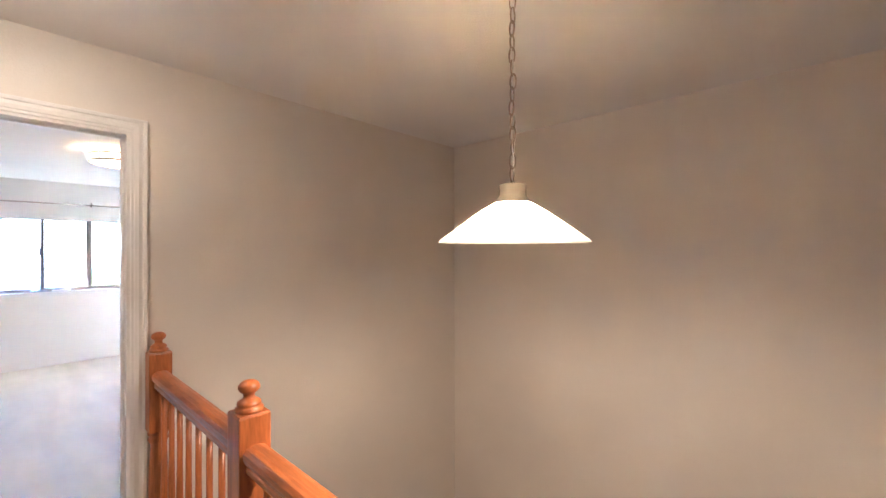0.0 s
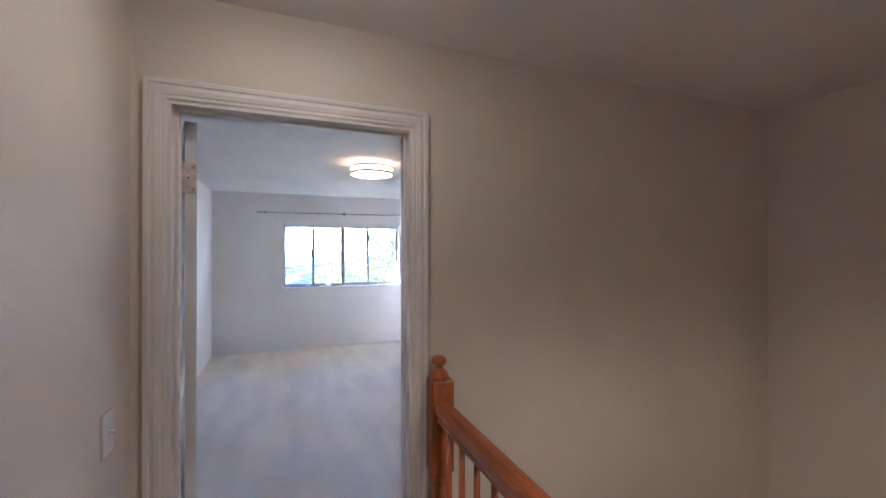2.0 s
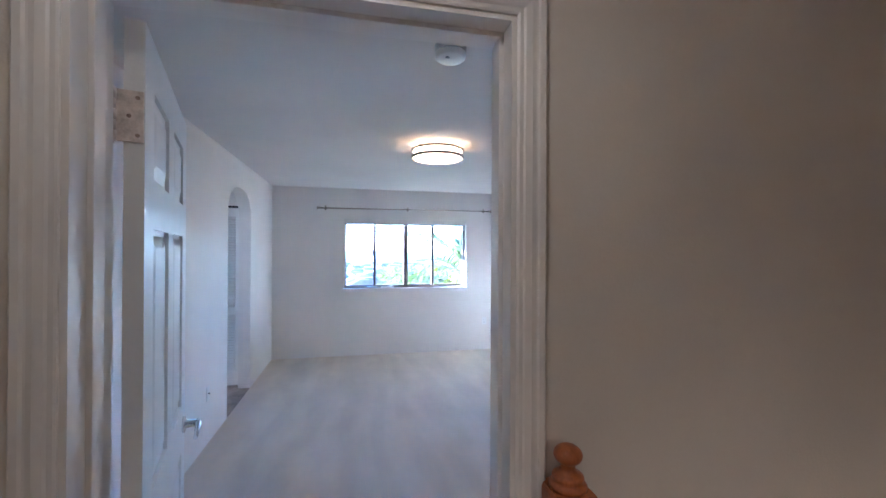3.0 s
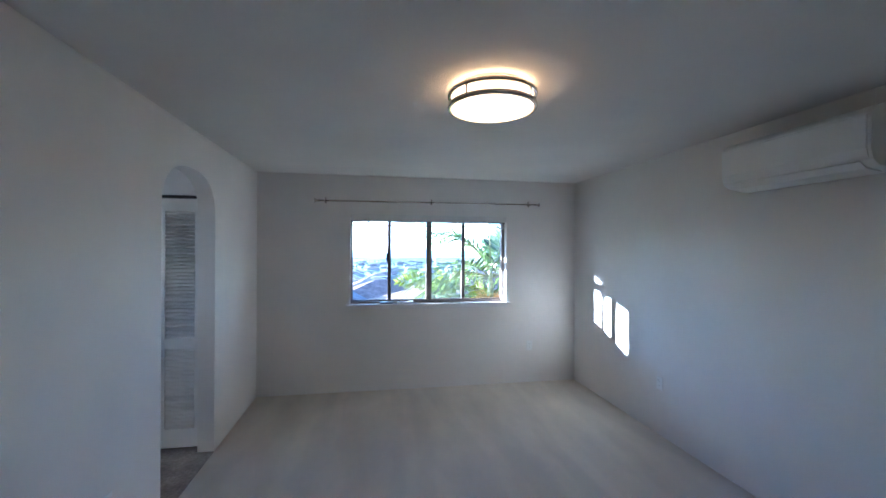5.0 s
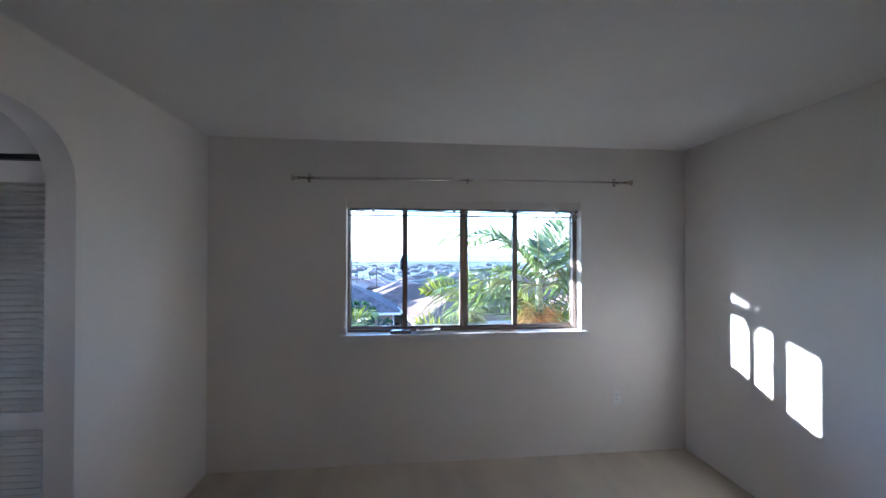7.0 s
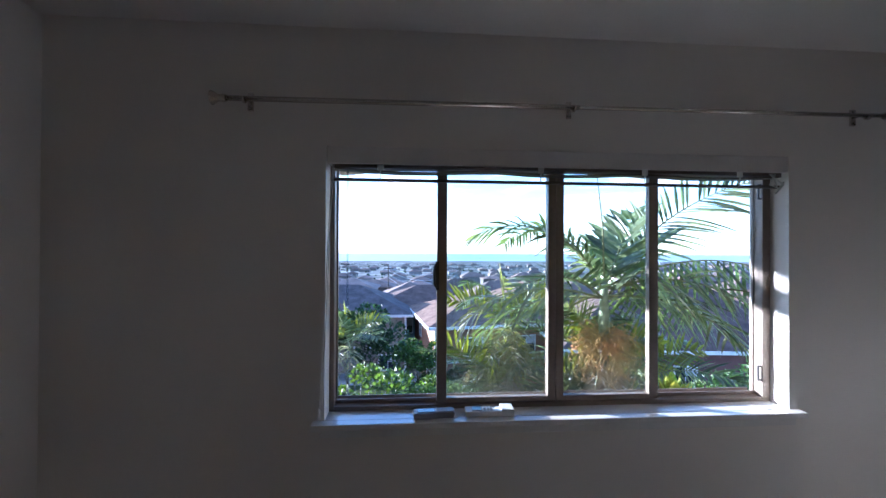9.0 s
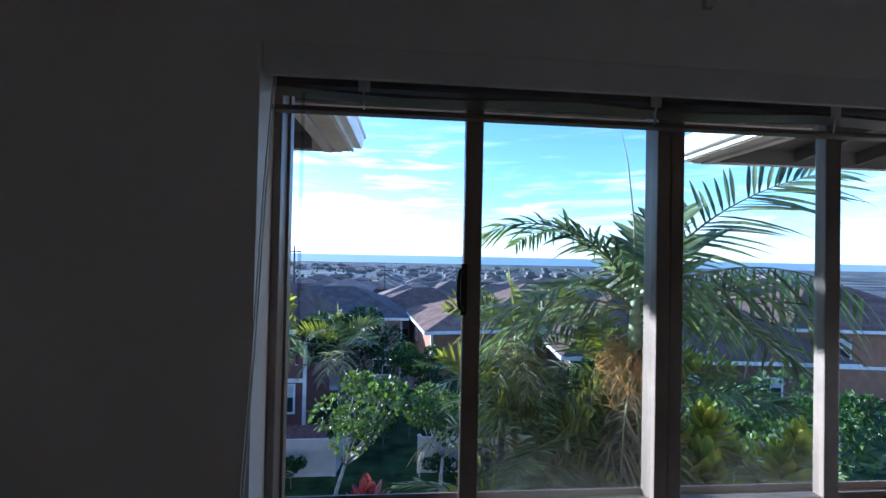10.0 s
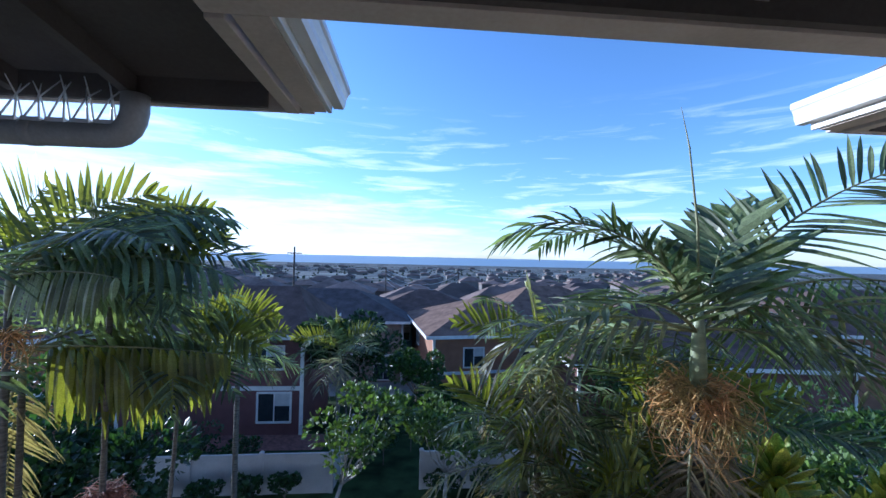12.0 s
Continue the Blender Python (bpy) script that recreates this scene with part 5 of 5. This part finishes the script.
ALL = [(1, 0, 0), (2, 40, 0), (8, 80, 15), (1, 115, 6), (8, 155, -10), (4, 190, 5), (1, 215, 0), (13, 250, 0), (2, 280, 0), (8, 310, 5), (1, 335, 10), (3, 20, 0), (3, 140, 0), (13, 230, 0), (13, 60, -8), (9, 170, -8)]


def turned(a, drop=()):
    return [(m, az + a, t) for i, (m, az, t) in enumerate(ALL) if i not in drop]


for k, (x, y, top, spin, sc) in enumerate(((2.2, 12.6, 0.62, 10, 0.66), (1.9, 12.1, -0.25, 100, 0.66), (3.5, 12.6, 0.15, 150, 0.72), (2.45, 11.85, -0.6, 200, 0.66), (2.05, 11.5, -1.2, 250, 0.7), (4.2, 12.7, -0.30, 30, 0.72))):
    palm("slender garden palm in a clump with arching green fronds", (x, y, -6.4), top, turned(spin, (5, 12, 15)) + [(6, spin + a, -5 + a / 30) for a in (15, 100, 170, 245, 310)], 0.05, 0.036, 0.4, scale=sc, spear=0.7 if k in (0, 2) else 0.0)
for k, (x, y, top, sc) in enumerate(((2.8, 11.55, -0.85, 0.7), (2.45, 11.45, -0.3, 0.66), (3.6, 11.7, -0.95, 0.75))):
    palm("slender garden palm with dry lower fronds", (x, y, -6.4), top, [(6, a + 11 * k, 14 - 8 * (a % 3)) for a in range(0, 360, 30)] + turned(20 + 70 * k, (0, 1, 2, 3, 4, 5, 6)), 0.055, 0.04, 0.4, scale=sc, spear=0.0)

left_palm = palm("leaning garden palm with broad backlit fronds", (-3.05, 12.3, -6.4), 1.52,
     [(5, 9, 2), (12, 16, 4), (12, 34, 10), (2, 26, -6), (8, 40, 8), (12, 62, 14), (12, 150, 24), (8, 120, 16), (2, -20, -4), (12, 4, -12), (0, 160, 0), (5, -28, 0), (3, -60, 4), (3, 80, 4), (2, 190, 0), (9, 20, 0), (9, 60, 4), (1, 100, 0), (5, 50, -8)], 0.034, 0.028, 0.5, scale=0.92, spear=0.0)
inflorescence(left_palm, 7.2, 0.26, 70, 8, -180, 180)
low_palm = palm("garden palm with long drooping backlit fronds", (-3.3, 12.75, -6.4), 0.62,
     [(10, 6, 0), (5, 22, -4), (12, 30, -6), (9, 12, 4), (3, 45, 0), (10, 60, 0), (9, 90, 0), (2, 130, 0), (12, 75, 0), (1, 170, 0), (9, -70, 0), (9, 40, -10), (10, 36, -8)], 0.034, 0.028, 0.5, spear=0.0)
for k, az in enumerate((-120, 130, 180)):
    fr = new("dead_frond", FR[6][1])
    fr.parent = low_palm
    fr.matrix_local = Matrix.Translation((0, 0, 6.75 - 0.03 * k)) @ Euler((0, radians(24 + 7 * (k % 3)), radians(az))).to_matrix().to_4x4()
    rc = new("rachis", FR[6][0])
    rc.parent = fr
c_palm = palm("slender garden palm with upright spear leaf and sunlit fronds", (-2.62, 12.98, -6.4), 1.42,
     [(8, 14, 10), (8, 8, -6), (8, -12, -14), (8, 150, 14), (8, 110, 20), (12, 170, 10), (2, 2, -8), (7, 60, 10), (8, 30, -4), (3, 10, -4), (3, -30, 0), (9, 50, 0), (12, 200, 4), (7, -60, 12), (3, 140, 0)], 0.034, 0.028, 0.45, lean=(0.12, 0), scale=0.80, spear=1.0)
inflorescence(c_palm, 5.3, 0.30, 130, 23, -180, 180, M_REDFRUIT, "dry reddish-brown fruit stalks")
d_palm = palm("slender garden palm with yellow-green fronds and pale fruit stalks", (-2.3, 13.8, -6.4), 0.48,
     [(8, 6, -16), (8, -14, -28), (8, 30, -12), (9, 10, 0), (9, -30, 4), (7, 60, 0), (3, 20, -6), (9, 130, 0), (3, 170, 0), (2, 100, 0), (9, 60, -6), (3, -60, 0)], 0.026, 0.024, 0.42, lean=(0.9, 0), scale=0.8, spear=0.0)
inflorescence(d_palm, 6.5, 0.24, 60, 18, -180, 180)
palm("small grey-green palm by the terrace", (-3.1, 17.6, -6.5), -0.7, [(8, a, 0) for a in (20, 95, -30, 160, 215, 280)] + turned(0, (0, 1, 5)), 0.07, 0.05, 0.4, scale=0.75, spear=0.0)
palm("small palm between the houses", (-2.3, 26.0, -7.2), -2.6, turned(30), 0.09, 0.07, 0.5, scale=1.35, spear=0.0)


def leaf_cloud(bm, rnd, centre, radius, count, size, flat=0.75):
    for i in range(count):
        while True:
            v = Vector((rnd.uniform(-1, 1), rnd.uniform(-1, 1), rnd.uniform(-1, 1)))
            if 0.25 < v.length < 1:
                break
        v = v.normalized() * (v.length ** 0.4)
        c = Vector(centre) + Vector((v.x, v.y, v.z * flat)) * radius
        d = (v + Vector((rnd.uniform(-0.8, 0.8), rnd.uniform(-0.8, 0.8), rnd.uniform(-0.3, 0.9)))).normalized()
        s = d.orthogonal().normalized()
        s.rotate(Euler((rnd.uniform(0, 6), rnd.uniform(0, 6), rnd.uniform(0, 6))))
        s = (s - d * s.dot(d)).normalized()
        ln, w = size * rnd.uniform(0.7, 1.3), size * 0.38 * rnd.uniform(0.8, 1.2)
        nrm = d.cross(s) * (w * 0.25)
        a, b = bm.verts.new(c), bm.verts.new(c + d * ln)
        e, f = bm.verts.new(c + d * ln * 0.55 + s * w + nrm), bm.verts.new(c + d * ln * 0.55 - s * w + nrm)
        bm.faces.new((a, e, b))
        bm.faces.new((a, b, f))


def tree(label, at, height, spread, seed, leaf, size, count, clumps=9, bark=M_BARK, lean=(0, 0), name="garden_tree", trunk_r=0.07):
    rnd = random.Random(seed)
    tr = thing(name, label, "tree" if name.endswith("tree") else "shrub", "garden trees" if name.endswith("tree") else "garden shrubs", at)
    ends = []
    bm = bmesh.new()
    fork = Vector((lean[0] * 0.4, lean[1] * 0.4, height * 0.38))
    tube(bm, [(0, 0, -0.3), (lean[0] * 0.15, lean[1] * 0.15, height * 0.2), fork], [trunk_r, trunk_r * 0.85, trunk_r * 0.7], 8)
    for k in range(clumps):
        a = 2 * math.pi * (k + rnd.random() * 0.5) / clumps
        rr = spread * rnd.uniform(0.25, 0.8)
        end = Vector((lean[0] + rr * math.cos(a), lean[1] + rr * math.sin(a), height * rnd.uniform(0.62, 0.92)))
        mid = fork.lerp(end, 0.5) + Vector((rnd.uniform(-0.1, 0.1), rnd.uniform(-0.1, 0.1), -0.08 * height))
        tube(bm, [fork - Vector((0, 0, 0.05)), mid, end], [trunk_r * 0.5, trunk_r * 0.35, trunk_r * 0.12], 6)
        ends.append(end)
    part("trunk", bm, bark, tr)
    bm = bmesh.new()
    for e in ends:
        leaf_cloud(bm, rnd, e, spread * rnd.uniform(0.24, 0.42), count // clumps, size)
    part("crown", bm, M_LEAF[leaf], tr)
    return tr


tree("small garden tree with sunlit green leaf clusters", (-1.45, 19.8, -6.5), 4.2, 1.55, 1, 0, 0.16, 1500, 12, M_PALEBARK, (0.9, 0.3))
tree("small garden tree with sunlit green leaf clusters", (1.9, 20.6, -6.5), 3.8, 1.75, 2, 0, 0.16, 2200, 11, M_PALEBARK, (0.2, 0))
tree("leafy tree between the houses, leaves toned down for shade", (-2.4, 29.0, -7.6), 6.0, 2.5, 3, 1, 0.22, 5200, 17)
tree("leafy tree between the houses, leaves toned down for shade", (1.2, 31.5, -7.9), 3.9, 1.9, 4, 2, 0.2, 2800, 11)
tree("leafy tree between the houses, leaves toned down for shade", (2.6, 28.5, -7.6), 2.6, 1.8, 14, 1, 0.18, 2200, 9)
tree("broad leafy garden tree beside the leaning palm", (-6.4, 16.6, -6.5), 4.6, 2.3, 5, 1, 0.17, 4200, 12, lean=(0.4, 0))
tree("broad leafy garden tree beside the leaning palm", (-10.0, 18.5, -6.5), 5.2, 2.7, 6, 2, 0.18, 4200, 12)
tree("bright green garden tree beyond the palms", (9.6, 17.0, -6.4), 3.9, 2.0, 7, 0, 0.17, 3000, 12, M_PALEBARK)
tree("bright green garden tree beyond the palms", (7.0, 17.8, -6.4), 3.4, 1.8, 8, 2, 0.17, 2600, 11, M_PALEBARK, (-0.3, 0))
tree("bright green garden tree beyond the palms", (13.0, 19.0, -6.4), 4.2, 2.4, 9, 2, 0.18, 2600, 11)
tree("dark leafy tree between roofs", (12.0, 29.0, -7.4), 3.6, 2.6, 15, 1, 0.22, 2200, 11)
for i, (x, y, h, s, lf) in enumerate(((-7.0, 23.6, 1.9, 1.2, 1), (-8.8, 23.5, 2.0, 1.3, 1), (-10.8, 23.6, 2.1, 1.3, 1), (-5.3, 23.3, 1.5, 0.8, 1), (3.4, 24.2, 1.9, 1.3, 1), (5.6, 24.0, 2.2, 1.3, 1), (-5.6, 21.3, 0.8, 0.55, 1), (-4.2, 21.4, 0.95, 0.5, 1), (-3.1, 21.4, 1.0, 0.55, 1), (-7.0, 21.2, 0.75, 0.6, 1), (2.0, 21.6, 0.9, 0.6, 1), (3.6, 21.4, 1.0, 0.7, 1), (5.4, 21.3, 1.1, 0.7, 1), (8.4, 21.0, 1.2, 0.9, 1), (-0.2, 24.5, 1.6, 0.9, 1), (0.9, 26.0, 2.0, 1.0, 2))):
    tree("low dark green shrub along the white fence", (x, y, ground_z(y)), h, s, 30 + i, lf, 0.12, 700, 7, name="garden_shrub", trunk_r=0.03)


M_RED = mat("red_cordyline_leaf", (0.30, 0.05, 0.05), 0.4, var=0.35, scale=9, translucent=0.25, island=0.4, dark=(0.10, 0.02, 0.03), tint=(0.55, 0.16, 0.14), glowthrough=(2.0, 0.9, 0.8, 1))


def rosette(label, at, height, seed, count=34, size=0.42, material=None):
    rnd = random.Random(seed)
    pl = thing("croton_plant", label, "shrub", "croton plants", at)
    for k in range(4):
        bm = bmesh.new()
        tx, ty = rnd.uniform(-0.35, 0.35), rnd.uniform(-0.3, 0.3)
        hh = height * rnd.uniform(0.86, 1.0)
        tube(bm, [(0, 0, -0.2), (tx * 0.5, ty * 0.5, hh * 0.5), (tx, ty, hh)], [0.03, 0.024, 0.014], 7)
        part("stem", bm, M_BARK, pl)
        for j in range(count):
            u = j / count
            a = 2.4 * j + rnd.random()
            el = radians(10 + 70 * u + rnd.uniform(-8, 8))
            d = Vector((math.cos(a) * math.cos(el), math.sin(a) * math.cos(el), math.sin(el)))
            s = Vector((-math.sin(a), math.cos(a), 0))
            nn = d.cross(s)
            bm = bmesh.new()
            prev = None
            ln = size * rnd.uniform(0.75, 1.1)
            base = Vector((tx, ty, hh - 0.28 + 0.26 * u))
            for q, w in ((0, 0.12), (0.25, 0.75), (0.5, 1.0), (0.75, 0.8), (0.93, 0.35), (1.0, 0.03)):
                c = base + d * ln * q + Vector((0, 0, -0.12 * ln * q * q))
                row = [bm.verts.new(c + s * w * size * 0.17 + nn * w * -0.02), bm.verts.new(c), bm.verts.new(c - s * w * size * 0.17 + nn * w * -0.02)]
                if prev:
                    bm.faces.new((prev[0], row[0], row[1], prev[1]))
                    bm.faces.new((prev[1], row[1], row[2], prev[2]))
                prev = row
            part("leaf", bm, material or M_CROTON, pl)
    return pl


rosette("tall croton with green, yellow and orange leaves", (4.15, 11.6, -6.4), 6.12, 1)
rosette("tall croton with green, yellow and orange leaves", (4.95, 11.9, -6.4), 6.15, 2)
rosette("red-leaved cordyline in the bed below the window", (0.05, 11.35, -6.4), 5.55, 3, 26, 0.36, M_RED)

# bare pale branches under the palm
br = thing("bare_shrub", "pale bare branching shrub trunk under the palm", "shrub", "", (4.6, 14.6, -6.4))
bm = bmesh.new()
tube(bm, [(0, 0, -0.2), (0.05, 0, 1.6), (-0.15, 0, 3.0), (-0.22, 0.05, 3.9)], [0.09, 0.08, 0.06, 0.03], 8)
tube(bm, [(0.0, 0, 2.2), (0.3, 0.1, 3.1), (0.36, 0.1, 3.8)], [0.05, 0.045, 0.02], 7)
part("trunk", bm, M_PALEBARK, br)
# guy wire from the leaning palm
gw = thing("guy_wire", "thin pale guy wire staked to the lawn", "wire")
bm = bmesh.new()
tube(bm, [(-7.6, 15.8, -6.4), (-2.9, 14.3, -3.0)], 0.012, 6)
part("wire", bm, M_SPIKE, gw)

# ---- the town below ----
random.seed(21)
M_TOWN = mat("town_wall", (0.17, 0.155, 0.145), 0.8, var=0.1, scale=0.4, island=0.3)
M_TROOF = mat("town_roof", (0.16, 0.11, 0.09), 0.9, var=0.2, scale=0.4, island=0.45)
# Tree colour lightened to stand for haze over the plain.
M_WOODS = mat("hazed_trees", (0.062, 0.078, 0.056), 0.95, var=0.3, scale=0.2, island=0.5, spec=0.1)
bw, brf, bt = bmesh.new(), bmesh.new(), bmesh.new()
spots = []
for i in range(520):
    y = 62 + 560 * random.random() ** 1.9
    x = random.uniform(-0.95, 1.05) * (y - 4) * 0.95
    if any((x - a) ** 2 + (y - b) ** 2 < (10 + y * 0.02) ** 2 for a, b in spots):
        continue
    spots.append((x, y))
for x, y in spots:
    z = ground_z(y)
    k = 1.0 if y < 130 else 0.75
    w, d, h = random.uniform(8, 13) * k, random.uniform(7, 10) * k, (random.uniform(4.6, 5.6) if y < 200 else random.uniform(2.2, 3.4)) * k
    box(bw, x - w / 2, x + w / 2, y - d / 2, y + d / 2, z - 1, z + h)
    hip_roof(brf, x - w / 2, x + w / 2, y - d / 2, y + d / 2, z + h, random.uniform(1.4, 2.4) * k, 0.5 * k)
town = tagged(part("town_houses", bw, M_TOWN), "far houses with brown roofs spread over the plain", "houses", kind="stuff")
part("roofs", brf, M_TROOF, town)
for i in range(2400):
    y = 55 + 600 * random.random() ** 1.5
    x = random.uniform(-1.0, 1.1) * (y + 10)
    z = ground_z(y)
    r = random.uniform(0.6, 1.5) * (1.0 if y < 150 else 0.8)
    ring0 = [bt.verts.new((x + r * random.uniform(0.7, 1.15) * math.cos(a), y + r * random.uniform(0.7, 1.15) * math.sin(a), z + r * random.uniform(0.0, 0.6))) for a in [2 * math.pi * q / 6 for q in range(6)]]
    ring1 = [bt.verts.new((x + r * random.uniform(0.5, 0.85) * math.cos(a), y + r * random.uniform(0.5, 0.85) * math.sin(a), z + r * random.uniform(1.0, 1.7))) for a in [0.5 + 2 * math.pi * q / 6 for q in range(6)]]
    for q in range(6):
        bt.faces.new((ring0[q], ring0[(q + 1) % 6], ring1[q]))
        bt.faces.new((ring0[(q + 1) % 6], ring1[(q + 1) % 6], ring1[q]))
    bt.faces.new(ring1)
tagged(part("far_woods", bt, M_WOODS), "tree clumps scattered over the coastal plain, lightened for haze", "trees", kind="stuff")
bw = bmesh.new()
for i in range(170):
    y = 380 + 560 * random.random()
    x = random.uniform(-1.0, 1.1) * y
    z = ground_z(y)
    w = random.uniform(4, 34)
    box(bw, x - w / 2, x + w / 2, y - 1.5, y + 1.5, z - 0.3, z + random.uniform(0.3, 0.9))
M_PALE = mat("far_sheds", (0.24, 0.23, 0.22), 0.8, var=0.1, scale=0.4, island=0.5)
tagged(part("far_buildings", bw, M_PALE), "pale far buildings along the coastal plain", "buildings", kind="stuff")

# power poles and sagging wires
M_POLE = mat("pole_wood", (0.06, 0.05, 0.045), 0.9, var=0.15, scale=3)
poles = [(-14.0, 60.0, 7.6), (-4.5, 92.0, 5.0), (10.8, 94.0, 5.0)]
for x, y, h in poles:
    p = thing("utility_pole", "dark wooden utility pole above the roofs", "utility pole", "utility poles", (x, y, ground_z(y)))
    bm = bmesh.new()
    hh = h + (4.6 if y < 70 else 5.0)
    tube(bm, [(0, 0, -0.5), (0, 0, hh)], [0.16, 0.11], 8)
    part("pole", bm, M_POLE, p)
    boxpart("cross_arm", (-0.9, 0.9, -0.06, 0.06, hh - 0.9, hh - 0.76), M_POLE, p)
for k in range(4):
    w = thing("power_line", "sagging power line between utility poles", "power line", "power lines")
    (xa, ya, ha), (xb, yb, hb) = poles[1], poles[2]
    bm = bmesh.new()
    pts = []
    for i in range(17):
        u = i / 16
        pts.append((xa + (xb - xa) * u, ya + (yb - ya) * u, ground_z(92) + 9.6 - 0.75 * k - 3.4 * (1 - (2 * u - 1) ** 2) * (0.55 + 0.13 * k)))
    tube(bm, pts, 0.03, 5)
    part("cable", bm, M_SPIKE, w)
